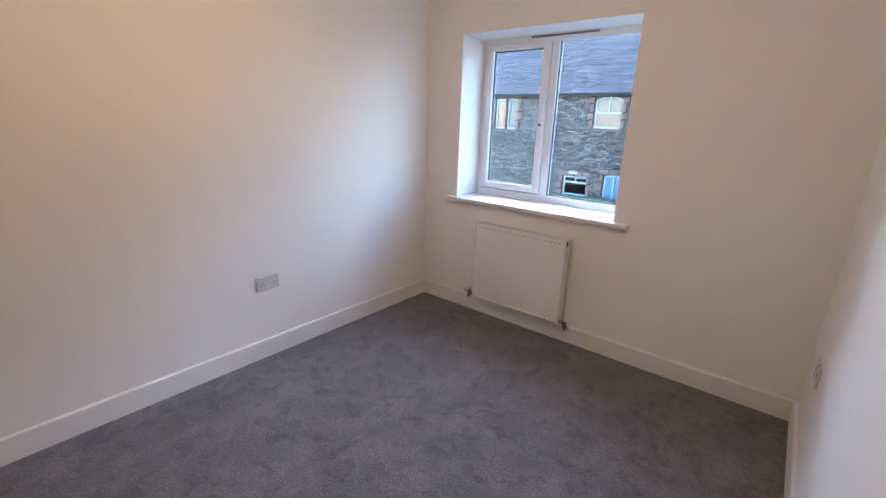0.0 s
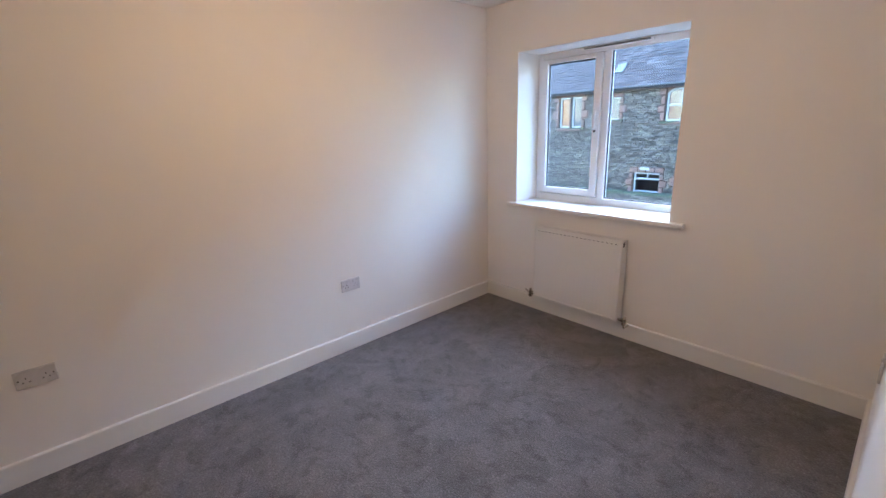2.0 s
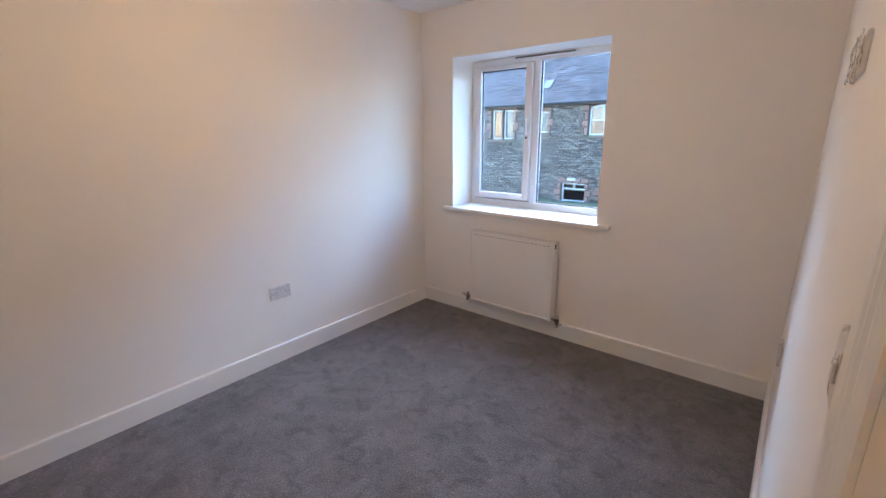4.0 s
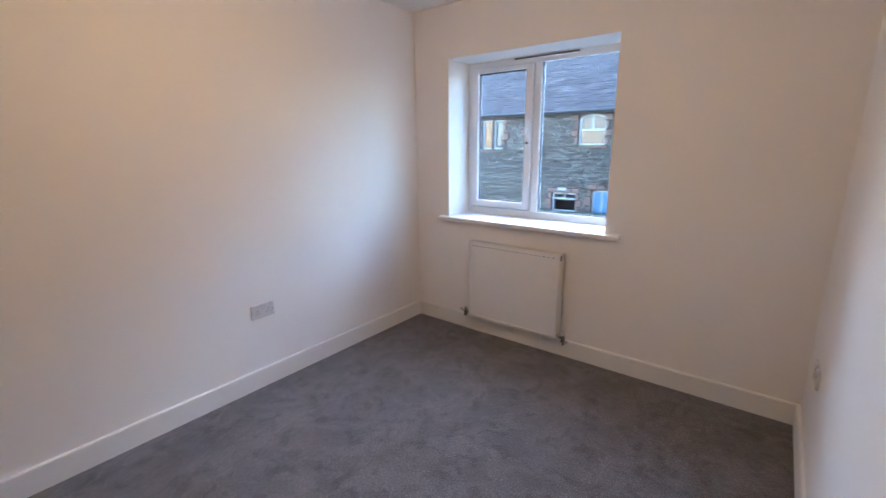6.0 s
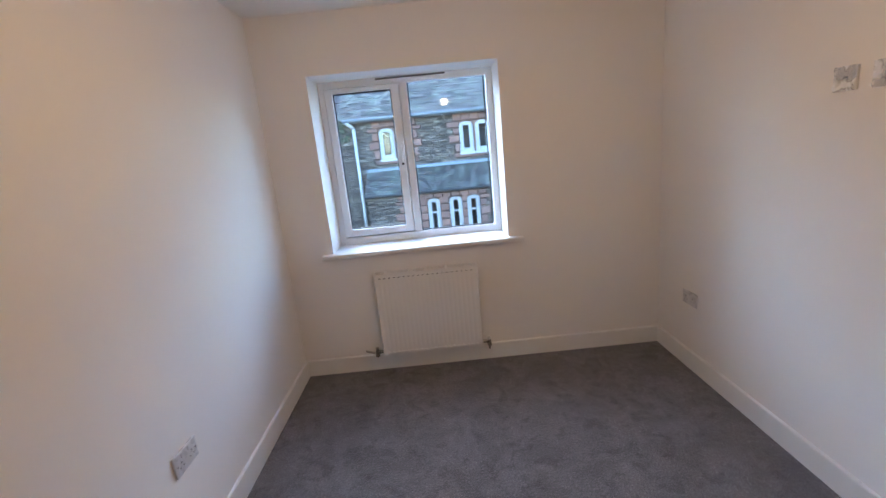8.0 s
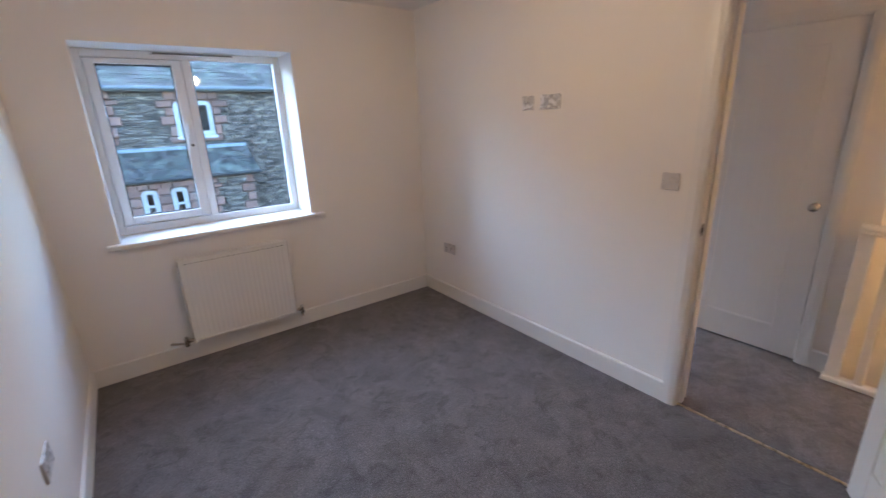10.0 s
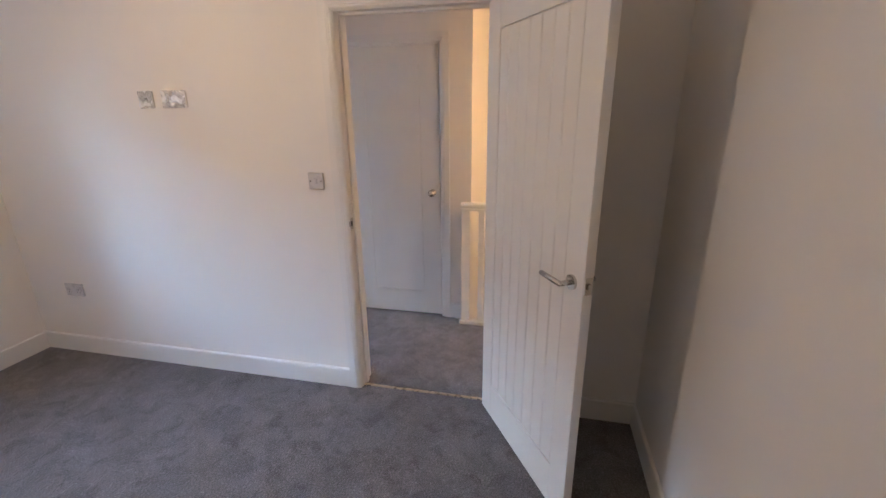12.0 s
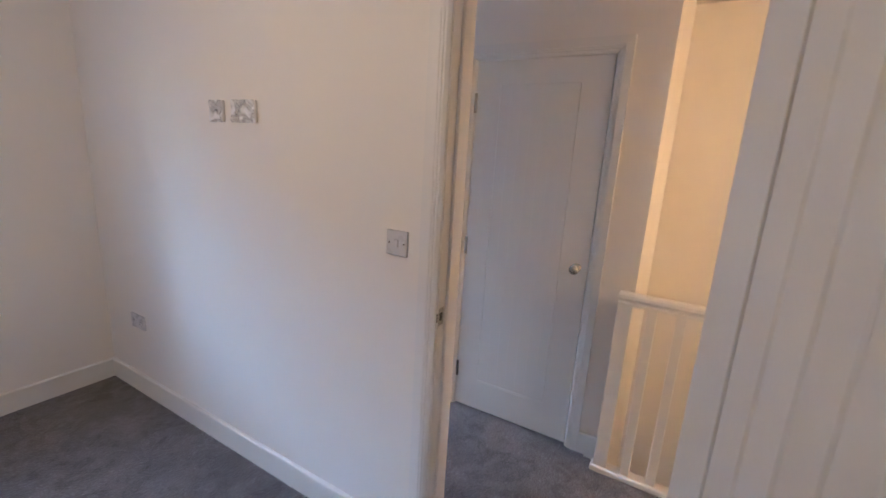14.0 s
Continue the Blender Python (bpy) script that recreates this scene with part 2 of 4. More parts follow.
def pierced(u0, u1, v0, v1, d0, d1, holes, axis):
    """A wall slab with openings through it. u runs along the wall, v up, d through it; axis 'x': the wall runs along x."""
    bm = bmesh.new()
    us = sorted({u0, u1, *(h[i] for h in holes for i in (0, 1))})
    vs = sorted({v0, v1, *(h[i] for h in holes for i in (2, 3))})
    seen = {}

    def vert(u, v, d):
        key = (round(u, 5), round(v, 5), round(d, 5))
        if key not in seen:
            seen[key] = bm.verts.new((u, d, v) if axis == "x" else (d, u, v))
        return seen[key]

    def solid(i, j):
        if not (0 <= i < len(us) - 1 and 0 <= j < len(vs) - 1):
            return False
        u, v = (us[i] + us[i + 1]) / 2, (vs[j] + vs[j + 1]) / 2
        return not any(h[0] < u < h[1] and h[2] < v < h[3] for h in holes)
    for i in range(len(us) - 1):
        for j in range(len(vs) - 1):
            if not solid(i, j):
                continue
            a, b, c, e = us[i], us[i + 1], vs[j], vs[j + 1]
            for d in (d0, d1):
                bm.faces.new([vert(a, c, d), vert(b, c, d), vert(b, e, d), vert(a, e, d)])
            for di, dj, p, q in ((-1, 0, (a, c), (a, e)), (1, 0, (b, c), (b, e)), (0, -1, (a, c), (b, c)), (0, 1, (a, e), (b, e))):
                if not solid(i + di, j + dj):
                    bm.faces.new([vert(*p, d0), vert(*q, d0), vert(*q, d1), vert(*p, d1)])
    return bm


def structure(name, bm, mats, label, category):
    return tagged(mesh_object(name, bm, mats), label, category, kind="structure")


# ---- the bedroom's shell ----
XA, XC, YB, YD, H = -2.18, 0.42, 2.864, -1.03, 2.415
WX0, WX1, WZ0, WZ1 = -1.857, -0.642, 0.896, 2.050      # window opening
DY0, DY1, DZ = -0.313, 0.503, 2.03                    # door opening in the masonry
JY0, JY1, JZ = -0.288, 0.478, 2.003                    # clear opening inside the lining
VX0, VX1, VZ0, VZ1 = 0.64, 1.34, 0.90, 2.07           # added, unseen landing window that lets daylight in
LX0, LX1 = 0.55, 1.43                                 # landing

structure("floor", boxes((XA, LX0 - 0.06, YD, YB, -0.2, 0.0)), CARPET, "dark grey cut-pile carpet with brushed nap marks", "carpet")
structure("ceiling", boxes((XA - 0.2, LX0 + 2.2, YD - 2.0, YB, H, H + 0.15)), CEIL, "plain white painted plaster ceiling", "ceiling")
structure("wall_west", boxes((XA - 0.25, XA, YD - 0.2, YB + 0.33, -0.2, H)), PAINT, "plain white painted plaster wall with two sockets", "wall")
structure("wall_north", pierced(XA, XC + 3, -3.0, H + 0.6, YB, YB + 0.33, [(WX0, WX1, WZ0 - 0.035, WZ1), (VX0, VX1, VZ0, VZ1)], "x"), PAINT, "white painted plaster wall around the window", "wall")
# unseen dark skin, added so the outer wall reflects less in opposite panes
structure("added_outer_skin", pierced(XA - 0.25, XC + 3, -3.0, H + 0.6, YB + 0.331, YB + 0.40, [(WX0 - 0.01, WX1 + 0.01, WZ0 - 0.04, WZ1 + 0.01), (VX0 - 0.01, VX1 + 0.01, VZ0 - 0.01, VZ1 + 0.01)], "x"), OUTERSKIN, "unseen brown outer skin added to dim reflections in windows opposite", "wall")
structure("wall_east", pierced(YD - 0.2, YB, -0.2, H, XC, LX0, [(DY0, DY1, -0.3, DZ)], "y"), PAINT, "white painted plaster wall with the bedroom doorway", "wall")
structure("wall_south", boxes((XA, XC, YD - 0.2, YD, -0.2, H)), PAINT, "plain white painted wall behind the open door", "wall")

SKIRT = [(0, 0), (0.016, 0), (0.016, 0.112), (0.0148, 0.116), (0.012, 0.119), (0.008, 0.12), (0, 0.12)]


def skirting(name, start, angle, length):
    """Skirting runs from start along the angle's y direction, its back on the wall and its face to local +x."""
    bm = profile(bmesh.new(), SKIRT, pose(*start, 0, 0, angle), length)
    return structure(name, bm, GLOSS, "white satin painted skirting board with a moulded top", "skirting board")


skirting("baseboard_1", (XA, YD, 0), 0, YB - YD)
skirting("baseboard_2", (XA + 0.016, YB, 0), -90, XC - XA - 0.032)
skirting("baseboard_3", (XC, YB, 0), 180, YB - (JY1 + 0.070))
skirting("baseboard_4", (XC - 0.016, YD, 0), 90, XC - XA - 0.032)
skirting("baseboard_5", (XC, JY0 - 0.070, 0), 180, JY0 - 0.070 - YD)

# ---- window ----
FY0, FY1 = 3.135, 3.19
win = empty("window_1", pose((WX0 + WX1) / 2, FY0, WZ0), "white plastic double-glazed window with one opening casement", "window", kind="structure")
IW = win.matrix_world.inverted()


def wpart(name, bm, mats, label="", parent=win, smooth=False):
    bm.transform(IW)
    return part(name, bm, mats, parent, label, smooth)


GLX0, GLX1, GLZ0, GLZ1 = -1.760, -1.354, 1.007, 1.966   # casement glass
GRX0, GRX1, GRZ0, GRZ1 = -1.237, -0.705, 0.951, 2.010  # fixed glass
wframe = wpart("window_frame", boxes(
    (WX0 + 0.001, WX0 + 0.040, FY0, FY1, WZ0 - 0.02, WZ1 - 0.001), (WX1 - 0.046, WX1 - 0.001, FY0, FY1, WZ0 - 0.02, WZ1 - 0.001),
    (WX0 + 0.040, WX1 - 0.046, FY0, FY1, WZ1 - 0.048, WZ1 - 0.001), (WX0 + 0.040, WX1 - 0.046, FY0, FY1, WZ0 - 0.02, GRZ0 - 0.004),
    (-1.293, GRX0 - 0.003, FY0, FY1, GRZ0 - 0.004, WZ1 - 0.048), bevel=0.004, seg=2), UPVC)
wpart("rebate", boxes((WX0 + 0.035, WX0 + 0.066, FY0 + 0.039, FY1 - 0.003, GRZ0, WZ1 - 0.05), (-1.322, -1.285, FY0 + 0.039, FY1 - 0.003, GRZ0, WZ1 - 0.05),
                      (WX0 + 0.066, -1.322, FY0 + 0.039, FY1 - 0.003, WZ1 - 0.085, WZ1 - 0.05), (WX0 + 0.066, -1.322, FY0 + 0.039, FY1 - 0.003, GRZ0 - 0.01, GRZ0 + 0.03)), UPVC, "", wframe)
sash = wpart("casement", boxes(
    (WX0 + 0.045, GLX0, FY0 - 0.018, FY0 + 0.036, GRZ0 + 0.006, WZ1 - 0.053), (GLX1, -1.298, FY0 - 0.018, FY0 + 0.036, GRZ0 + 0.006, WZ1 - 0.053),
    (GLX0, GLX1, FY0 - 0.018, FY0 + 0.036, GLZ1, WZ1 - 0.053), (GLX0, GLX1, FY0 - 0.018, FY0 + 0.036, GRZ0 + 0.006, GLZ0), bevel=0.005, seg=2), UPVC)


def gasket(x0, x1, z0, z1, y, parent):
    w = 0.008
    wpart("gasket", boxes((x0, x0 + w, y, y + 0.012, z0, z1), (x1 - w, x1, y, y + 0.012, z0, z1), (x0 + w, x1 - w, y, y + 0.012, z1 - w, z1), (x0 + w, x1 - w, y, y + 0.012, z0, z0 + w)), RUBBER, "black rubber gasket", parent)


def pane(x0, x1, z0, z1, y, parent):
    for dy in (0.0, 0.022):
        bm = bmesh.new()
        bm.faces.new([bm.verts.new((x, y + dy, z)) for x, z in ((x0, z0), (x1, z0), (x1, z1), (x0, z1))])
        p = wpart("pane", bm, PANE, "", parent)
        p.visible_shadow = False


gasket(GLX0, GLX1, GLZ0, GLZ1, FY0 + 0.006, sash)
gasket(GRX0 - 0.003, GRX1 + 0.004, GRZ0 - 0.004, GRZ1 + 0.004, FY0 + 0.016, wframe)
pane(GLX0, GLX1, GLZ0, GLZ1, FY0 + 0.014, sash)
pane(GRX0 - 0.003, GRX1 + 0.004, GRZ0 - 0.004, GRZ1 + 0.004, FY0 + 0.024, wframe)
HX, HZ = -1.324, 1.482
grip = boxes((HX - 0.010, HX + 0.010, FY0 - 0.058, FY0 - 0.042, HZ - 0.012, HZ + 0.115), (HX - 0.009, HX + 0.009, FY0 - 0.045, FY0 - 0.026, HZ - 0.012, HZ + 0.008), bevel=0.004, seg=2)
handle = wpart("window_handle", boxes((HX - 0.014, HX + 0.014, FY0 - 0.028, FY0 - 0.0175, HZ - 0.06, HZ + 0.03), bevel=0.004, seg=2), UPVC, "white locking window handle")
wpart("grip", grip, UPVC, "", handle)
wpart("lock_button", rod(bmesh.new(), (HX, FY0 - 0.036, HZ - 0.03), (HX, FY0 - 0.027, HZ - 0.03), 0.009), DARK, "black key lock", handle)
vent = wpart("trickle_vent", boxes((-1.46, -0.95, FY0 - 0.020, FY0 + 0.001, WZ1 - 0.024, WZ1 - 0.003), bevel=0.003), UPVC, "white slotted trickle vent")
# uncut slot: its shade is a grey strip on the vent's face
wpart("slot", boxes((-1.45, -0.97, FY0 - 0.0205, FY0 - 0.012, WZ1 - 0.020, WZ1 - 0.008)), GREYGUT, "dark vent slot", vent)
sill_bm = bmesh.new()
sx0, sx1, sy0, sy1, st = -1.924, -0.546, 2.815, FY0 + 0.001, WZ0
ring = [(sx0, sy0), (sx1, sy0), (sx1, YB - 0.001), (WX1 - 0.001, YB - 0.001), (WX1 - 0.001, sy1), (WX0 + 0.001, sy1), (WX0 + 0.001, YB - 0.001), (sx0, YB - 0.001)]
lo, hi = [sill_bm.verts.new((x, y, st - 0.030)) for x, y in ring], [sill_bm.verts.new((x, y, st)) for x, y in ring]
sill_bm.faces.new(lo[::-1])
sill_bm.faces.new(hi)
for i in range(8):
    sill_bm.faces.new((lo[i], lo[(i + 1) % 8], hi[(i + 1) % 8], hi[i]))
nose = [e for e in sill_bm.edges if all(abs(v.co.y - sy0) < 1e-5 for v in e.verts) and abs(e.verts[0].co.z - e.verts[1].co.z) < 1e-5]
bmesh.ops.bevel(sill_bm, geom=nose, offset=0.009, segments=4, affect="EDGES", profile=0.5)
wpart("window_sill", sill_bm, GLOSS, "white painted window board with rounded nose")

# ---- radiator ----
RX0, RX1, RY0, RY1, RZ0, RZ1 = -1.594, -0.882, 2.765, 2.825, 0.15, 0.742
rad = empty("radiator", pose((RX0 + RX1) / 2, RY1, RZ0), "white steel panel radiator with a top grille under the window", "radiator")
IR = rad.matrix_world.inverted()


def rpart(name, bm, mats, label="", parent=rad, smooth=False):
    bm.transform(IR)
    return part(name, bm, mats, parent, label, smooth)


def pressed_panel(y, out):
    """A steel panel pressed into shallow vertical flutes between plain top and bottom edges."""
    bm = bmesh.new()
    n = 21
    w = (RX1 - RX0 - 0.05) / n
    xs, dep = [RX0 + 0.006], [0.0]
    for i in range(n):
        a = RX0 + 0.025 + i * w
        for f, d in ((0.0, 0), (0.22, 0), (0.36, 1), (0.78, 1), (0.92, 0)):
            xs.append(a + f * w)
            dep.append(d)
    xs.append(RX1 - 0.006)
    dep.append(0.0)
    zs = [(RZ0, 0), (RZ0 + 0.04, 0), (RZ0 + 0.058, 1), (RZ1 - 0.068, 1), (RZ1 - 0.05, 0), (RZ1 - 0.012, 0)]
    grid = [[bm.verts.new((x, y + out * (0.0 if not k else -d * 0.0008), z)) for x, d in zip(xs, dep)] for z, k in zs]
    for r in range(len(zs) - 1):
        for c in range(len(xs) - 1):
            bm.faces.new((grid[r][c], grid[r][c + 1], grid[r + 1][c + 1], grid[r + 1][c]))
    box(bm, RX0 + 0.006, RX1 - 0.006, min(y + out * 0.001, y + out * 0.008), max(y + out * 0.001, y + out * 0.008), RZ0 + 0.002, RZ1 - 0.014)
    return bm


rpart("front_panel", pressed_panel(RY0, 1), ENAMEL)
rpart("back_panel", pressed_panel(RY1 + 0.012, -1), ENAMEL)
for x in (RX0, RX1 - 0.004):
    side = rpart("side_panel", boxes((x, x + 0.004, RY0 - 0.002, RY1 + 0.014, RZ0 + 0.01, RZ1), bevel=0.0015), ENAMEL)
    sx = x + (0.0045 if x > -1.2 else -0.0005)
    # no slot is cut; a dark block paints its shade
    rpart("slot", boxes((sx - 0.001, sx + 0.0006, RY0 + 0.012, RY0 + 0.03, RZ1 - 0.045, RZ1 - 0.012)), DARK, "dark air slot", side)
bars = []
for i in range(24):
    a = RX0 + 0.02 + i * 0.0277
    bars.append((a, a + 0.012, RY0 + 0.006, RY1 + 0.008, RZ1 - 0.004, RZ1))
bars += [(RX0 + 0.004, RX1 - 0.004, RY0 - 0.001, RY0 + 0.007, RZ1 - 0.014, RZ1 + 0.001), (RX0 + 0.004, RX1 - 0.004, RY1 + 0.006, RY1 + 0.013, RZ1 - 0.014, RZ1 + 0.001), (RX0 + 0.004, RX1 - 0.004, (RY0 + RY1) / 2, (RY0 + RY1) / 2 + 0.008, RZ1 - 0.003, RZ1 + 0.0005)]
rpart("top_grille", boxes(*bars), ENAMEL)
for i in range(20):
    x = RX0 + 0.034 + i * 0.033
    # dark dashes painted as the shade in the seam slots
    rpart("seam_slot", boxes((x, x + 0.013, RY0 - 0.0012, RY0 + 0.0005, RZ1 - 0.030, RZ1 - 0.026)), DARK)
    rpart("weld_dimple", boxes((x, x + 0.018, RY0 - 0.009, RY0 + 0.001, RZ0 + 0.012, RZ0 + 0.025), bevel=0.003), ENAMEL)
for x, s in ((RX0, -1), (RX1, 1)):
    y, z = (RY0 + RY1) / 2 - 0.005, RZ0 + 0.018
    bm = rod(bmesh.new(), (x, y, z), (x + s * 0.028, y, z), 0.012)
    rod(bm, (x + s * 0.022, y, z), (x + s * 0.036, y, z), 0.017, n=6)
    rod(bm, (x + s * 0.045, y, z - 0.028), (x + s * 0.045, y, z + 0.014), 0.014)
    rod(bm, (x + s * 0.045, y, z - 0.034), (x + s * 0.045, y, z - 0.016), 0.017, n=6)
    valve = rpart("valve", bm, CHROME, "chrome radiator valve")
    rpart("valve_cap", rod(bmesh.new(), (x + s * 0.045, y, z + 0.010), (x + s * 0.045, y, z + 0.034), 0.014, 0.011), PLASTIC if s > 0 else CHROME, "small round cap", valve)
    low = z - (0.055 if s > 0 else 0.014)
    bm = rod(bmesh.new(), (x + s * 0.045, y, z - 0.008), (x + s * 0.045, y, low), 0.0075, n=12)
    ball(bm, (x + s * 0.045, y, low), 0.0078, u=10, v=6)
    rod(bm, (x + s * 0.045, y, low), (x + s * (0.135 if s < 0 else 0.05), YB - 0.017, low), 0.0075, n=12)
    rpart("pipe_tail", bm, CHROME, "chrome pipe into the skirting", valve)
for x in (RX0 + 0.1, RX1 - 0.13):
    rpart("bracket", boxes((x, x + 0.03, RY1 + 0.012, YB, RZ0 + 0.05, RZ1 - 0.06)), ENAMEL)

# ---- sockets and switches: built facing local -y, back on the wall ----


# blocks coloured dark as the shade in the socket holes
def pin_holes(bm, cx):
    box(bm, cx - 0.002, cx + 0.002, -0.0125, -0.0085, 0.000, 0.009)
    box(bm, cx - 0.0145, cx - 0.008, -0.0125, -0.0085, -0.016, -0.012)
    box(bm, cx + 0.008, cx + 0.0145, -0.0125, -0.0085, -0.016, -0.012)


def double_socket(m, label, film=False):
    t = empty("double_socket", m, label, "socket", "wall sockets")
    plate = part("plate", boxes((-0.073, 0.073, -0.010, 0.0, -0.043, 0.043), bevel=0.004, seg=2), PLASTIC, t)
    for cx, s in ((-0.034, -1), (0.034, 1)):
        bm = bmesh.new()
        pin_holes(bm, cx)
        bm.transform(Matrix.Translation((0, 0.002, 0.0)))
        part("pin_holes", bm, DARK, plate, "dark pin holes")
        part("rocker", boxes((cx - 0.009 - 0.012 * s, cx + 0.009 - 0.012 * s, -0.0135, -0.009, 0.018, 0.036), bevel=0.0015), PLASTIC, plate)
    for x in (-0.06, 0.06):
        part("screw", rod(bmesh.new(), (x, -0.0112, 0), (x, -0.0095, 0), 0.0032, n=10), CHROME, plate)
    if film:
        wrap(plate, -0.0735, 0.0735, 0.044)
    return t


def wrap(plate, x0, x1, h):
    """Crinkled clear film still stuck over the front."""
    bm = bmesh.new()
    nx, nz = 26, 14
    g = [[bm.verts.new((x0 + (x1 - x0) * i / nx, -0.0142 - 0.009 * abs(noise.noise(Vector((i * 0.17, j * 0.24, x1 * 40)))), -h + 2 * h * j / nz)) for i in range(nx + 1)] for j in range(nz + 1)]
    for j in range(nz):
        for i in range(nx):
            bm.faces.new((g[j][i], g[j][i + 1], g[j + 1][i + 1], g[j + 1][i]))
    p = part("film", bm, CLINGFILM, plate, "crinkled clear protective film", True)
    p.visible_shadow = False




def cling_film():
    """Clear wrap: mostly see-through, with glare painted in as white patches."""
    m = glass("clear_film_glare", (0.97, 0.97, 0.98))
    t = m.node_tree
    t.nodes["Glossy BSDF"].inputs["Roughness"].default_value = 0.16
    t.nodes["Fresnel"].inputs["IOR"].default_value = 2.6
    painted_glare, mix = t.nodes.new("ShaderNodeBsdfDiffuse"), t.nodes.new("ShaderNodeMixShader")
    painted_glare.inputs[0].default_value = (0.86, 0.87, 0.9, 1)
    glare_mask = t.nodes.new("ShaderNodeTexNoise")
    glare_mask.inputs["Scale"].default_value, glare_mask.inputs["Detail"].default_value, glare_mask.inputs["Distortion"].default_value = 15, 2, 0.8
    span = t.nodes.new("ShaderNodeMapRange")
    for key, value in (("From Min", 0.46), ("From Max", 0.60), ("To Min", 0.10), ("To Max", 0.95)):
        span.inputs[key].default_value = value
    coords = t.nodes.new("ShaderNodeNewGeometry")
    t.links.new(coords.outputs["Position"], glare_mask.inputs["Vector"])
    t.links.new(glare_mask.outputs["Fac"], span.inputs["Value"])
    t.links.new(span.outputs[0], mix.inputs[0])
    t.links.new(t.nodes["Mix Shader"].outputs[0], mix.inputs[1])
    t.links.new(painted_glare.outputs[0], mix.inputs[2])
    t.links.new(mix.outputs[0], t.nodes["Material Output"].inputs[0])
    return m


CLINGFILM = cling_film()


def aerial_socket(m, label):
    t = empty("aerial_socket", m, label, "socket", "wall sockets")
    plate = part("plate", boxes((-0.043, 0.043, -0.010, 0.0, -0.043, 0.043), bevel=0.004, seg=2), PLASTIC, t)
    part("coaxial_port", rod(bmesh.new(), (0, -0.012, 0), (0, -0.006, 0), 0.010), CHROME, plate, "round metal aerial port")
    # dark disc painted as the shade inside the port
    part("port_hole", rod(bmesh.new(), (0, -0.0125, 0), (0, -0.008, 0), 0.006), DARK, plate)
    for z in (-0.03, 0.03):
        part("screw", rod(bmesh.new(), (0, -0.0112, z), (0, -0.0095, z), 0.0032, n=10), CHROME, plate)
    wrap(plate, -0.0435, 0.0435, 0.044)
    return t


def light_switch(m, label):
    t = empty("light_switch", m, label, "light switch")
    plate = part("plate", boxes((-0.043, 0.043, -0.009, 0.0, -0.043, 0.043), bevel=0.004, seg=2), PLASTIC, t)
    part("rocker", boxes((-0.008, 0.008, -0.0135, -0.008, -0.013, 0.013), bevel=0.002), PLASTIC, plate)
    for x in (-0.03, 0.03):
        part("screw", rod(bmesh.new(), (x, -0.0102, 0), (x, -0.0085, 0), 0.0032, n=10), CHROME, plate)
    return t


double_socket(pose(XA, 1.420, 0.484, 0, 0, 90), "white plastic double socket on the long wall")
double_socket(pose(XA, -0.215, 0.50, 0, 0, 90), "white plastic double socket low on the long wall")
double_socket(pose(XC, 2.482, 0.466, 0, 0, -90), "white plastic double socket near the room corner")
double_socket(pose(XC, 1.413, 1.640, 0, 0, -90), "white double socket in clear film at television height", True)
aerial_socket(pose(XC, 1.590, 1.640, 0, 0, -90), "white aerial socket in clear film beside the double socket")
light_switch(pose(XC, 0.645, 1.227, 0, 0, -90), "white plastic light switch beside the doorway")

# ---- door lining, architraves, doors ----


def door_frame(name, x_room, x_far, y0, y1, z, oy0, oy1, oz, faces, label):
    """Jambs and head in a wall that runs along y, with moulded architraves on the faces given."""
    t = empty(name, pose((x_room + x_far) / 2, (y0 + y1) / 2, 0), label, "door frame", kind="structure")
    inv = t.matrix_world.inverted()
    bm = boxes((x_room, x_far, oy0, y0, 0, oz), (x_room, x_far, y1, oy1, 0, oz), (x_room, x_far, y0, y1, z, oz))
    bm.transform(inv)
    part("lining", bm, GLOSS, t)
    arch = [(0, 0), (0.018, 0), (0.018, 0.036), (0.016, 0.040), (0.016, 0.046), (0.013, 0.050), (0.013, 0.056), (0.009, 0.063), (0.006, 0.067), (0, 0.067)]
    for x, s in faces:
        for side in (0, 1):
            bm = bmesh.new()
            yy, d = (y0 - 0.003, -1) if side == 0 else (y1 + 0.003, 1)
            outline = [(x + s * p, yy + d * (0.067 - q)) for p, q in arch]
            top = z + 0.003
            a = [bm.verts.new((px, py, 0.0)) for px, py in outline]
            b = [bm.verts.new((px, py, top + abs(py - yy))) for px, py in outline]
            n = len(outline)
            for i in range(n):
                bm.faces.new((a[i], a[(i + 1) % n], b[(i + 1) % n], b[i]))
            bm.faces.new(a[::-1])
            bm.faces.new(b)
            bm.transform(inv)
            part("architrave", bm, GLOSS, t)
        bm = bmesh.new()
        outline = [(x + s * p, 0.067 - q) for p, q in arch]
        a = [bm.verts.new((px, y0 - 0.003 - h, z + 0.003 + h)) for px, h in outline]
        b = [bm.verts.new((px, y1 + 0.003 + h, z + 0.003 + h)) for px, h in outline]
        n = len(outline)
        for i in range(n):
            bm.faces.new((a[i], a[(i + 1) % n], b[(i + 1) % n], b[i]))
        bm.faces.new(a[::-1])
        bm.faces.new(b)
        bm.transform(inv)
        part("architrave", bm, GLOSS, t)
    return t, inv


frame_1, inv1 = door_frame("door_frame_1", XC, LX0, JY0, JY1, JZ, DY0, DY1, DZ, [(XC, -1), (LX0, 1)], "white painted door lining with grooved architraves")
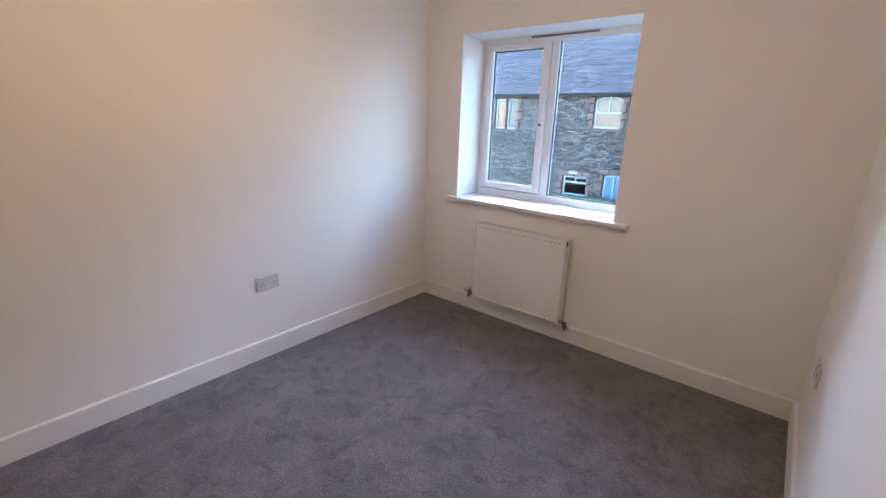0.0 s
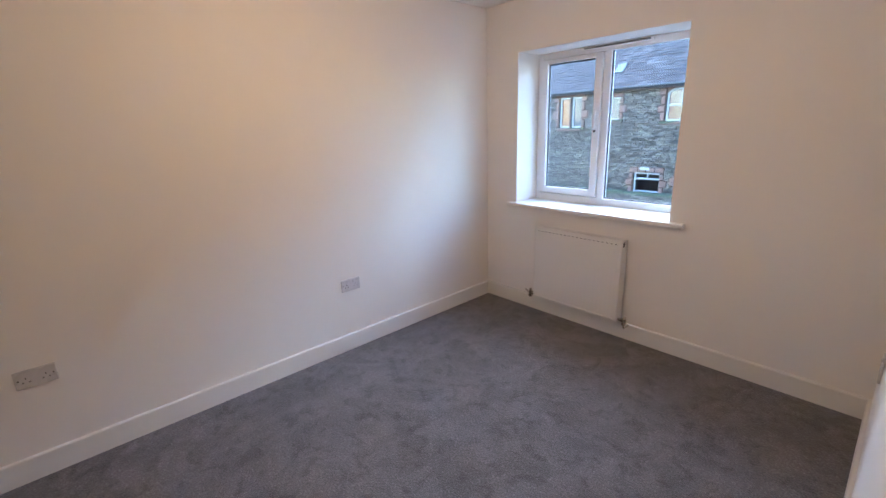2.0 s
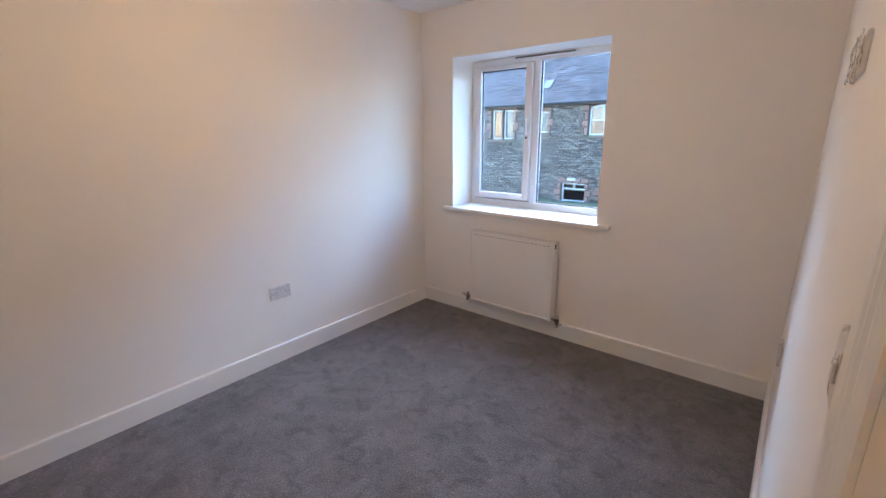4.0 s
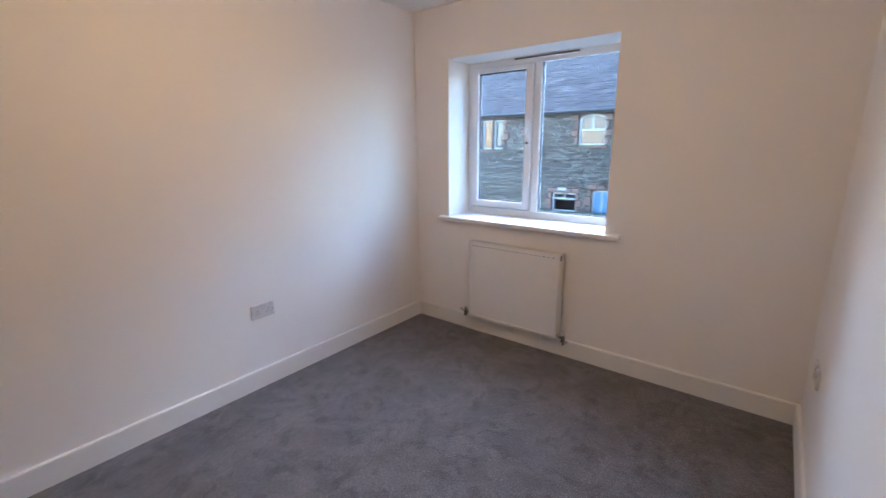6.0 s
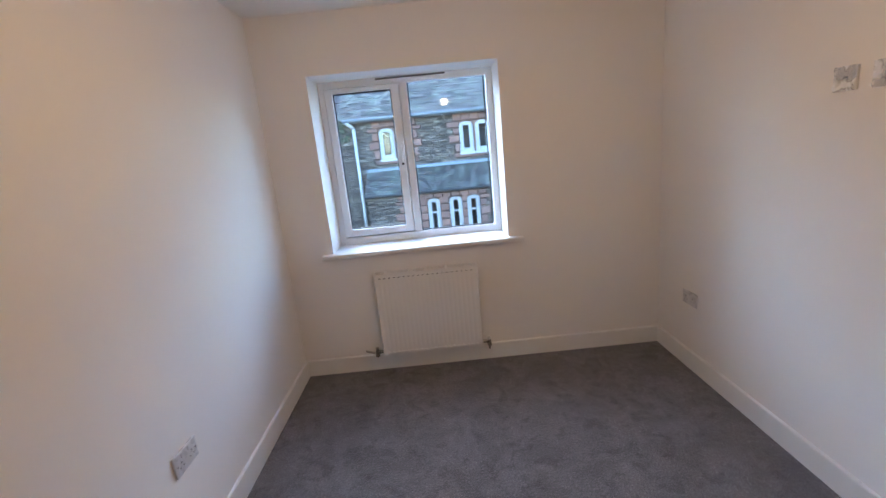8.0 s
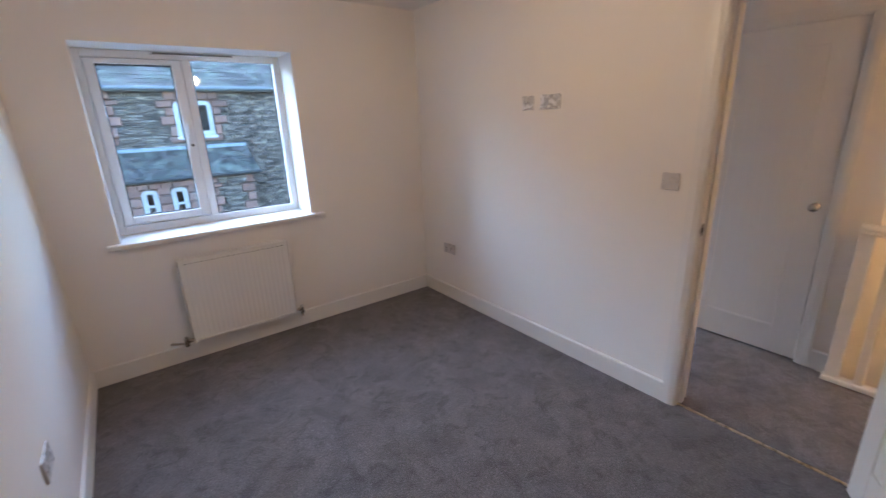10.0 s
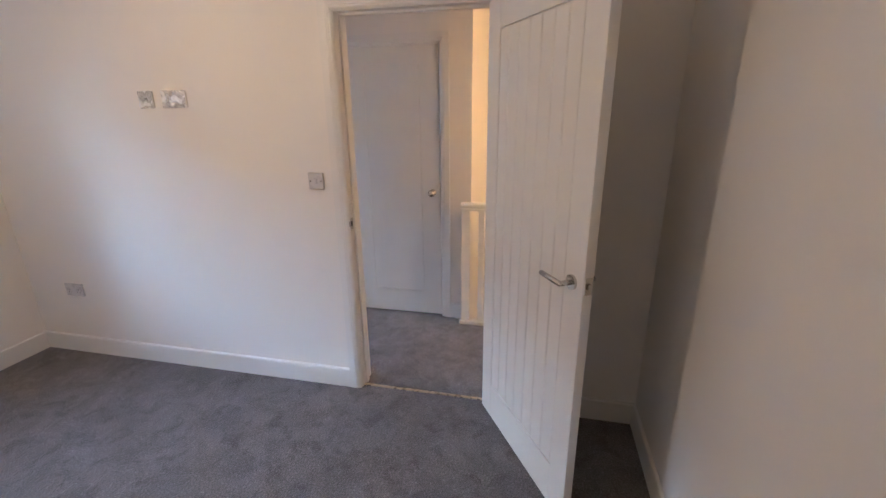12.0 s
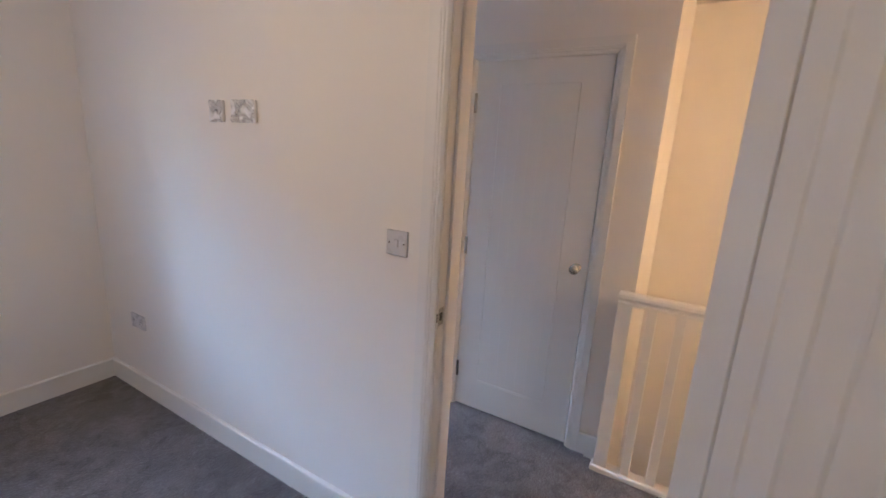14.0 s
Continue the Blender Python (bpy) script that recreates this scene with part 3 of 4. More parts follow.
bm = boxes((XC + 0.045, XC + 0.080, JY0, JY0 + 0.012, 0, JZ), (XC + 0.045, XC + 0.080, JY1 - 0.012, JY1, 0, JZ), (XC + 0.045, XC + 0.080, JY0 + 0.012, JY1 - 0.012, JZ - 0.012, JZ), bevel=0.002)
bm.transform(inv1)
part("door_stop", bm, GLOSS, frame_1)
bm = boxes((XC + 0.006, XC + 0.036, JY1 - 0.002, JY1 + 0.001, 0.972, 1.032), bevel=0.0008)
box(bm, XC - 0.004, XC + 0.008, JY1 - 0.002, JY1 + 0.001, 0.987, 1.017)
bm.transform(inv1)
strike = part("strike_plate", bm, CHROME, frame_1, "metal strike plate")
# dark block painted as the shade inside the latch opening
bm = boxes((XC + 0.014, XC + 0.026, JY1 - 0.0032, JY1 - 0.0015, 0.989, 1.015))
bm.transform(inv1)
part("latch_hole", bm, DARK, strike)

DW, DT, DH = 0.768, 0.038, 1.981


def cottage_door(name, m, label, w, grooves, vee=0.0055, gap=0.0004, rec=0.004, soft=0.002, st=0.105):
    """A door leaf in local x (from the hinge), y (thickness) and z: stiles, rails and a panel of tongued boards."""
    t = empty(name, m, label, "door", kind="structure")
    br, tr = 0.19, 0.115
    part("stile", boxes((0, st, 0, DT, 0, DH), bevel=soft), DOORPAINT, t)
    part("stile", boxes((w - st, w, 0, DT, 0, DH), bevel=soft), DOORPAINT, t)
    part("bottom_rail", boxes((st, w - st, 0.0004, DT - 0.0004, 0, br), bevel=soft), DOORPAINT, t)
    part("top_rail", boxes((st, w - st, 0.0004, DT - 0.0004, DH - tr, DH), bevel=soft), DOORPAINT, t)
    bw = (w - 2 * st - 0.004) / (grooves + 1)
    for i in range(grooves + 1):
        a = st + 0.002 + i * bw
        part("board", boxes((a + gap, a + bw - gap, rec * 0.5, DT - rec * 0.5, br + 0.002, DH - tr - 0.002), bevel=vee), DOORPAINT, t)
    # raised strip shaped for the bright bevel line of the panel's bottom groove
    if st > 0.12:
        part("bead", boxes((st + 0.006, w - st - 0.004, -0.0018, 0.001, br - 0.014, br - 0.009), bevel=0.0006), DOORPAINT, t)
    part("core", boxes((st - 0.01, w - st + 0.01, 0.010, DT - 0.010, br - 0.01, DH - tr + 0.01)), DOORPAINT, t)
    return t


# the bedroom door stands open past a right angle
OPEN = 121.5
hinge = (0.430, -0.287, 0.012)
leaf = cottage_door("door_1", Matrix.Translation(hinge) @ Matrix.Rotation(radians(90 + OPEN), 4, "Z") @ Matrix.Translation((0.004, -0.058, 0)), "white painted panelled door with vertical boards, standing open", DW, 6)


def lever(parent, x, z, y, s):
    """A rose with a round-bar lever that points back to the hinge."""
    bm = rod(bmesh.new(), (x, y, z), (x, y + s * 0.009, z), 0.026, n=24)
    rose = part("rose", bm, CHROME, parent, "round metal rose", False)
    bm = rod(bmesh.new(), (x, y + s * 0.008, z), (x, y + s * 0.050, z), 0.0095, n=14)
    ball(bm, (x, y + s * 0.050, z), 0.0098, u=14, v=8)
    rod(bm, (x, y + s * 0.050, z), (x - 0.115, y + s * 0.050, z), 0.0095, n=14)
    part("lever", bm, CHROME, rose, "brushed metal lever", True)


lever(leaf, DW - 0.06, 1.0, 0.0, -1)
lever(leaf, DW - 0.06, 1.0, DT, 1)
latch = part("latch_plate", boxes((DW - 0.0005, DW + 0.0012, DT / 2 - 0.012, DT / 2 + 0.012, 0.972, 1.032), bevel=0.0004), CHROME, leaf, "metal latch plate on the edge")
part("latch_bolt", boxes((DW, DW + 0.011, DT / 2 - 0.006, DT / 2 + 0.006, 0.992, 1.012), bevel=0.002), CHROME, latch)
for z in (0.22, 0.99, 1.76):
    part("hinge", rod(bmesh.new(), (-0.006, DT + 0.02, z - 0.038), (-0.006, DT + 0.02, z + 0.038), 0.006, n=10), CHROME, leaf, "metal butt hinge")

tagged(mesh_object("threshold_strip", boxes((XC + 0.020, XC + 0.036, JY0, JY1, -0.003, 0.006), bevel=0.002, seg=2), BRASS), "gold metal carpet threshold strip in the doorway", "threshold strip", kind="structure")

# ---- landing ----
SX0, SX1, SY0, SY1 = 1.40, 2.30, -2.2, -0.008     # stairwell void
structure("landing_floor", boxes((LX0 - 0.06, SX0, YD - 2.0, YB, -0.2, -0.001)), CARPET, "dark grey landing carpet", "carpet")
CY0, CY1, CZ = 0.220, 0.910, 1.995
# unseen, added to stop light leaking under the cupboard door
structure("cupboard_floor", boxes((SX0, SX1, SY1 + 0.12, YB, -0.2, -0.001)), CARPET, "plain dark floor added unseen in the cupboard against light leaks", "floor")
structure("wall_landing_east", pierced(SY1, YB, -0.2, H, LX1, LX1 + 0.13, [(CY0 - 0.03, CY1 + 0.03, -0.3, CZ + 0.03)], "y"), PAINT, "white painted landing wall around the cupboard door", "wall")
structure("wall_stair_return", boxes((LX1 + 0.13, SX1, SY1, SY1 + 0.12, -2.7, H)), PAINT, "white painted wall beside the stairs", "wall")
structure("wall_stair_east", boxes((SX1, SX1 + 0.13, SY0 - 0.9, YB, -2.7, H)), PAINT, "white painted stairwell wall in warm light", "wall")
structure("wall_stair_south", boxes((LX0, SX1, SY0 - 0.93, SY0 - 0.8, -2.7, H)), PAINT, "white painted wall at the end of the landing", "wall")
structure("wall_landing_west", boxes((XC, LX0, SY0 - 0.8, YD - 0.2, -0.2, H)), PAINT, "white painted landing wall", "wall")
# frame of the added window; it only brings daylight to the landing
structure("added_landing_window", boxes((VX0, VX0 + 0.05, YB + 0.2, YB + 0.26, VZ0, VZ1), (VX1 - 0.05, VX1, YB + 0.2, YB + 0.26, VZ0, VZ1), (VX0 + 0.05, VX1 - 0.05, YB + 0.2, YB + 0.26, VZ0, VZ0 + 0.05),
    (VX0 + 0.05, VX1 - 0.05, YB + 0.2, YB + 0.26, VZ1 - 0.05, VZ1), bevel=0.004), UPVC, "white plastic window frame, unseen, added to light the landing", "window")
structure("wall_stair_apron", boxes((SX0, SX0 + 0.02, SY0 - 0.8, SY1, -2.7, -0.002)), PAINT, "white painted face below the landing edge", "wall")
structure("lower_floor", boxes((SX0 + 0.02, SX1, SY0 - 0.8, SY1, -2.8, -2.7)), CARPET, "dark grey carpet at the foot of the stairs", "carpet")
frame_2, inv2 = door_frame("door_frame_2", LX1, LX1 + 0.13, CY0, CY1, CZ, CY0 - 0.03, CY1 + 0.03, CZ + 0.03, [(LX1, -1)], "white painted cupboard door lining and architrave")
cup = cottage_door("door_2", Matrix.Translation((LX1 + 0.002, CY1 - 0.003, 0.012)) @ Matrix.Rotation(radians(-90), 4, "Z"), "white painted cupboard door with vertical boards, closed", CY1 - CY0 - 0.0065, 6, 0.0003, 0.00005, 0.0009, 0.0003, 0.138)
kx = CY1 - CY0 - 0.006 - 0.055
bm = rod(bmesh.new(), (kx, 0.001, 0.984), (kx, -0.008, 0.984), 0.024, n=20)
rod(bm, (kx, -0.006, 0.984), (kx, -0.035, 0.984), 0.009, n=12)
ball(bm, (kx, -0.048, 0.984), 0.026, (1, 0.72, 1))
part("knob", bm, CHROME, cup, "round polished metal knob", True)
for z in (0.23, 1.0, 1.775):
    part("hinge", boxes((-0.006, 0.010, -0.004, 0.001, z - 0.05, z + 0.05), bevel=0.001), CHROME, cup, "metal butt hinge")
skirting("baseboard_6", (LX1, CY0 - 0.071, 0), 180, CY0 - 0.071 - SY1)
skirting("baseboard_7", (LX1, YB, 0), 180, YB - (CY1 + 0.071))

rail_t = empty("balustrade", pose(1.34, -0.7, 0), "white painted landing balustrade with square spindles", "balustrade")
IB = rail_t.matrix_world.inverted()


def bpart(name, bm, label="", parent=rail_t):
    bm.transform(IB)
    return part(name, bm, GLOSS, parent, label)


BY0 = SY0 - 0.8
RAIL = [(-0.030, 0.0), (0.030, 0.0), (0.030, 0.012), (0.024, 0.018), (0.024, 0.026), (0.034, 0.034), (0.030, 0.048), (0.018, 0.055), (-0.018, 0.055), (-0.030, 0.048), (-0.034, 0.034), (-0.024, 0.026), (-0.024, 0.018), (-0.030, 0.012)]
bpart("handrail", profile(bmesh.new(), RAIL, Matrix.Translation((1.345, BY0, 0.892)), 0.048 - BY0), "white moulded handrail")
bpart("base_rail", boxes((1.312, 1.378, BY0, 0.062, 0.0, 0.032), bevel=0.006))
bpart("half_newel", boxes((1.325, 1.365, -0.016, 0.048, 0.032, 0.893), bevel=0.003))
y = -0.098
while y > BY0 + 0.05:
    bpart("spindle", boxes((1.325, 1.366, y - 0.0205, y + 0.0205, 0.032, 0.893), bevel=0.003))
    y -= 0.116

# ---- pendant lamps ----


def pendant(m, drop, label):
    t = empty("pendant_light", m, label, "ceiling light", "pendant lights")
    bm = rod(bmesh.new(), (0, 0, -0.012), (0, 0, 0), 0.048, n=28)
    rod(bm, (0, 0, -0.03), (0, 0, -0.012), 0.022, 0.044, n=28)
    part("ceiling_rose", bm, PLASTIC, t, "white plastic ceiling rose")
    part("cord", rod(bmesh.new(), (0, 0, -drop + 0.05), (0, 0, -0.028), 0.003, n=8), PLASTIC, t)
    part("lampholder", rod(bmesh.new(), (0, 0, -drop), (0, 0, -drop + 0.055), 0.019, 0.013, n=20), PLASTIC, t)
    bm = rod(bmesh.new(), (0, 0, -drop - 0.03), (0, 0, -drop + 0.001), 0.016, 0.013, n=16)
    ball(bm, (0, 0, -drop - 0.048), 0.029)
    b = part("bulb", bm, BULB, t, "lit warm bulb", True)
    b.visible_shadow = False
    return t


pendant(pose(LAMP[0], LAMP[1], H), H - LAMP[2], "white pendant light with a lit bare bulb")
pendant(pose(0.655, -2.60, H), H - 2.09, "white pendant light over the landing")

# ---- outside ----
G = -2.75
structure("ground", boxes((-1200, 1200, -1200, 1200, G - 0.3, G)), ROADM, "dark grey asphalt yard reaching into the distance", "ground")

rng = random.Random(7)


def unit_block(name, mat, lean=0.12):
    """A rough block, one unit each way, with its face to local -y drawn in at the edges."""
    bm = bmesh.new()
    back = [bm.verts.new((x, 0.5, z)) for x, z in ((-.5, -.5), (.5, -.5), (.5, .5), (-.5, .5))]
    mid = [bm.verts.new((x + rng.uniform(-.03, .03), -0.1, z + rng.uniform(-.06, .06))) for x, z in ((-.49, -.48), (.49, -.48), (.49, .48), (-.49, .48))]
    front = [bm.verts.new((x + rng.uniform(-.05, .05), -0.5 + rng.uniform(-.15, .15), z + rng.uniform(-.05, .05))) for x, z in ((-.44, -.36), (.44, -.36), (.44, .36), (-.44, .36))]
    for a, b in ((back, mid), (mid, front)):
        for i in range(4):
            bm.faces.new((a[i], a[(i + 1) % 4], b[(i + 1) % 4], b[i]))
    bm.faces.new(front)
    bmesh.ops.recalc_face_normals(bm, faces=bm.faces[:])
    me = bpy.data.meshes.new(name)
    bm.to_mesh(me)
    bm.free()
    me.materials.append(mat)
    return me


def unit_slate(name, mat):
    """A thin slate, one unit wide and long, its foot to local -y."""
    bm = bmesh.new()
    top = [bm.verts.new(p) for p in ((-.49, -.5, .5), (.49, -.5, .5), (.49, .5, .3), (-.49, .5, .3))]
    low = [bm.verts.new((v.co.x, v.co.y, v.co.z - 0.8)) for v in top]
    for v in top[:2] + low[:2]:
        v.co.y += rng.uniform(-.03, .03)
    bm.faces.new(top)
    bm.faces.new(low[::-1])
    for i in range(4):
        bm.faces.new((top[i], low[i], low[(i + 1) % 4], top[(i + 1) % 4]))
    bmesh.ops.recalc_face_normals(bm, faces=bm.faces[:])
    me = bpy.data.meshes.new(name)
    bm.to_mesh(me)
    bm.free()
    me.materials.append(mat)
    return me


STONES = [unit_block("stone", STONE) for _ in range(5)]
QUOINS = [unit_block("quoin", RED, 0.05) for _ in range(3)]
SLATES = [unit_slate("slate", SLATE) for _ in range(3)]
LICHEN = [unit_slate("slate", MOSSLATE) for _ in range(3)]


def lay(name, rest, items, variants, parent, near, limit=300):
    """The pieces nearest to the plan point are objects of their own on shared meshes; the rest are one mesh."""
    items = sorted(items, key=lambda m: (m.translation - Vector(near)).length)
    inv = parent.matrix_world.inverted()
    for m in items[:limit]:
        ob = new(name, rng.choice(variants))
        ob.parent = parent
        ob.matrix_basis = inv @ m
    if items[limit:]:
        vs, fs = [], []
        for m in items[limit:]:
            me = rng.choice(variants)
            k = len(vs)
            mm = inv @ m
            vs += [tuple(mm @ v.co) for v in me.vertices]
            fs += [tuple(k + i for i in p.vertices) for p in me.polygons]
        me = bpy.data.meshes.new(rest)
        me.from_pydata(vs, [], fs)
        me.materials.append(variants[0].materials[0])
        ob = new(rest, me)
        ob.parent = parent
        tagged(ob, kind="stuff")


def rubble(x0, x1, z0, z1, y, holes):
    """Thin uneven courses of slate rubble on the face y, leaving the holes free."""
    out, z = [], z0
    while z < z1:
        h = rng.uniform(0.04, 0.095)
        x = x0 - rng.uniform(0, 0.2)
        while x < x1:
            w = rng.uniform(0.10, 0.36)
            a, b = max(x, x0), min(x + w, x1)
            cx, cz = (a + b) / 2, z + h / 2
            clash = [q for q in holes if a < q[1] and b > q[0] and z + h > q[2] + 0.01 and z < q[3] - 0.01]
            for q in clash:
                if a < q[0] and q[0] - a > 0.05:
                    b = min(b, q[0])
                elif b > q[1] and b - q[1] > 0.05:
                    a = max(a, q[1])
                else:
                    a = b
            if b - a > 0.05:
                d = rng.uniform(0.05, 0.09)
                out.append(pose((a + b) / 2, y - d / 2 + 0.02, cz + rng.uniform(-.008, .008), 0, rng.uniform(-2, 2), 0) @ Matrix.Diagonal((b - a - 0.006, d, h * rng.uniform(0.86, 1.02), 1)))
            x += w
        z += h
    return out


def surround(x0, x1, z0, z1, y, wide=0.30, narrow=0.17, head=0.24, foot=0.14):
    """Red blocks round an opening: toothed sides, a head and a sill course."""
    out, z, k = [], z0, 0
    rects = []
    while z < z1 - 0.02:
        h = min(rng.uniform(0.24, 0.38), z1 - z)
        w = (wide if k % 2 else narrow) * rng.uniform(0.85, 1.15)
        rects += [(x0 - w, x0, z, z + h), (x1, x1 + w, z, z + h)]
        z += h
        k += 1
    n = max(2, round((x1 - x0 + 2 * narrow) / 0.34))
    s = (x1 - x0 + 2 * narrow) / n
    rects += [(x0 - narrow + i * s, x0 - narrow + (i + 1) * s, z1, z1 + head) for i in range(n)]
    if foot:
        rects.append((x0 - narrow, x1 + narrow, z0 - foot, z0))
    for a, b, c, d in rects:
        out.append(pose((a + b) / 2, y - 0.025, (c + d) / 2) @ Matrix.Diagonal((b - a - 0.001, 0.11, d - c - 0.001, 1)))
    return out, rects


def slate_field(x0, x1, y0, z0, pitch, rows, w=0.25, step=0.17, hip=0.0):
    """Courses of slates up a slope from the eaves; hip: how far the far end draws in for each metre up the slope."""
    out = []
    c, s = math.cos(pitch), math.sin(pitch)
    for r in range(rows):
        u = r * step
        end = x1 - hip * u
        x = x0 - (w / 2 if r % 2 else 0)
        while x < end:
            a, b = max(x, x0), min(x + w, end)
            if b - a > 0.04:
                out.append(Matrix.Translation(((a + b) / 2, y0 + (u + 0.12) * c, z0 + (u + 0.12) * s + 0.012)) @ Matrix.Rotation(pitch + rng.uniform(-.02, .02), 4, "X") @ Matrix.Diagonal((b - a - 0.008, 0.28, 0.032 * rng.uniform(0.6, 1.5), 1)))
            x += w
    return out


def slab(pts, thick):
    bm = bmesh.new()
    a = [bm.verts.new(p) for p in pts]
    b = [bm.verts.new((p[0], p[1], p[2] - thick)) for p in pts]
    bm.faces.new(a)
    bm.faces.new(b[::-1])
    for i in range(len(pts)):
        bm.faces.new((a[i], b[i], b[(i + 1) % len(pts)], a[(i + 1) % len(pts)]))
    return bm


def arch_fill(x0, x1, zs, zt, y0, y1):
    """The stone over a curved window head: what is left of the rectangle above the arc."""
    bm = bmesh.new()
    n = 10
    arc = [(x0 + (x1 - x0) * i / n, zs + (zt - zs) * math.sin(math.pi * i / n) ** 0.6) for i in range(n + 1)]
    fr = [bm.verts.new((x, y0, z)) for x, z in arc] + [bm.verts.new((x, y0, zt + 0.01)) for x in (x1, x0)]
    bk = [bm.verts.new((v.co.x, y1, v.co.z)) for v in fr]
    bm.faces.new(fr)
    bm.faces.new(bk[::-1])
    for i in range(len(fr)):
        bm.faces.new((fr[i], bk[i], bk[(i + 1) % len(fr)], fr[(i + 1) % len(fr)]))
    return bm


def house_window(parent, x0, x1, z0, z1, y, fw=0.07, transom=None, mullion=False, blind=None, arch=0.0, name="window", blue=False, sill=True):
    """A white framed window set back in its opening, with panes and what hangs behind them."""
    rows = [(x0, x0 + fw, y, y + 0.06, z0, z1), (x1 - fw, x1, y, y + 0.06, z0, z1), (x0 + fw, x1 - fw, y, y + 0.06, z0, z0 + fw), (x0 + fw, x1 - fw, y, y + 0.06, z1 - fw, z1)]
    if transom:
        rows.append((x0 + fw, x1 - fw, y - 0.012, y + 0.05, transom - 0.035, transom + 0.035))
    if mullion:
        c = (x0 + x1) / 2
        rows.append((c - 0.03, c + 0.03, y - 0.006, y + 0.055, transom + 0.035 if transom and mullion == "top" else z0 + fw, z1 - fw))
    f = part(name, boxes(*rows, bevel=0.006), FRAMEWHITE, parent, "white painted frame")
    if arch:
        bm = arch_fill(x0, x1, z1 - arch, z1, y - 0.05, y + 0.07)
        part("arch_head", bm, RED, f, "curved red stone head")
        n = 12
        arc = [(x0 + (x1 - x0) * i / n, z1 - arch + arch * math.sin(math.pi * i / n) ** 0.6) for i in range(n + 1)]
        bm = bmesh.new()
        o = [[bm.verts.new((px, yy, pz - dz)) for px, pz in arc] for yy, dz in ((y - 0.006, 0), (y - 0.006, 0.075), (y + 0.05, 0.075), (y + 0.05, 0))]
        for q in range(4):
            for i in range(n):
                bm.faces.new((o[q][i], o[q][i + 1], o[(q + 1) % 4][i + 1], o[(q + 1) % 4][i]))
        part("curved_rail", bm, FRAMEWHITE, f)
    pieces = [(x0 + fw, x1 - fw, z0 + fw, z1 - fw)]
    if transom:
        pieces = [(x0 + fw, x1 - fw, z0 + fw, transom), (x0 + fw, x1 - fw, transom, z1 - fw)]
    for a, b, c, d in pieces:
        bm = bmesh.new()
        bm.faces.new([bm.verts.new(p) for p in ((a, y + 0.03, c), (b, y + 0.03, c), (b, y + 0.03, d), (a, y + 0.03, d))])
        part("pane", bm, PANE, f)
    if blind:
        # sheets: the pink blind, plus colours painted for room glow and sky reflection
        part("blind", boxes((x0 + fw * 0.6, x1 - fw * 0.6, y + 0.07, y + 0.085, z0 + 0.03, z1 - 0.03)), blind, f, "cloth blind behind the glass")
    if blue:
        c = (x0 + x1) / 2
        for a, b in ((x0 + fw, c - 0.035), (c + 0.035, x1 - fw)):
            part("panel", boxes((a, b, y + 0.035, y + 0.055, z0 + fw, z1 - fw), bevel=0.004), BLUE, f, "bright blue painted panel")
    if sill:
        part("sill", boxes((x0 - 0.16, x1 + 0.16, y - 0.18, y + 0.06, z0 - 0.1, z0 - 0.002), bevel=0.012), SILLS[0], f, "mossy stone sill")
    return f


SILLS = [MOSS]

# the long range across the yard
YM = 18.0
main = empty("stone_house", pose(-9, YM, G), "long slate-rubble house with red stone surrounds and slate roof", "house")
IM = main.matrix_world.inverted()
main_open = [(-11.30, -10.76, 1.24, 2.56), (-10.68, -10.12, 1.24, 2.56), (-8.92, -8.40, 1.52, 2.42), (-6.60, -5.50, 1.40, 2.62), (-7.62, -6.54, -1.42, -0.60), (-5.88, -5.08, -2.6, -0.40)]
EAVE = 2.75
wall_m = part("wall", (lambda b: (b.transform(IM), b)[1])(pierced(-24, -4.5, G, EAVE, YM, YM + 0.5, main_open, "x")), MORTAR, main, "slate rubble wall")
part("back_wall", (lambda b: (b.transform(IM), b)[1])(boxes((-24, -4.5, YM + 13.5, YM + 14.0, G, EAVE), (-24.3, -24, YM, YM + 14, G, EAVE))), MORTAR, main)


def under(parent):
    """The inverse of the parent's world matrix, to bring world-built meshes under it."""
    m = parent.matrix_basis.copy()
    p = parent.parent
    while p:
        m = p.matrix_basis @ m
        p = p.parent
    return m.inverted()


blocks, taken = [], []
for a, b, c, d in ((-11.30, -10.12, 1.24, 2.56), main_open[2], main_open[3], main_open[4], main_open[5]):
    s, r = surround(a, b, c, d, YM, wide=0.26, narrow=0.15, head=0.15 if d > 2 else 0.22)
    blocks += s
    taken += r + [(a, b, c, d)]
blocks.append(pose(-10.72, YM - 0.02, 1.90) @ Matrix.Diagonal((0.08, 0.1, 1.3, 1)))
bpy.context.view_layer.update()
lay("stone", "stone_courses", rubble(-13.8, -4.5, -2.2, EAVE, YM, taken), STONES, wall_m, (-7, YM, 1))
lay("quoin", "quoin_blocks", blocks, QUOINS, wall_m, (-7, YM, 1))
_part = part


def at_house(thing):
    inv = under(thing)

    def made(name, bm, mats, parent, label="", smooth=False):
        bm.transform(inv)
        return _part(name, bm, mats, parent, label, smooth)
    return made


part = at_house(main)
house_window(main, *main_open[0], YM + 0.1, blind=ROOMGLOW)
house_window(main, *main_open[1], YM + 0.1, blind=SKYREFLECT)
house_window(main, *main_open[2], YM + 0.1, blind=SKYREFLECT)
house_window(main, *main_open[3], YM + 0.1, transom=2.0, mullion="top", blind=CURTAIN, arch=0.18)
house_window(main, *main_open[4], YM + 0.1, transom=-0.86, mullion="top", sill=False)
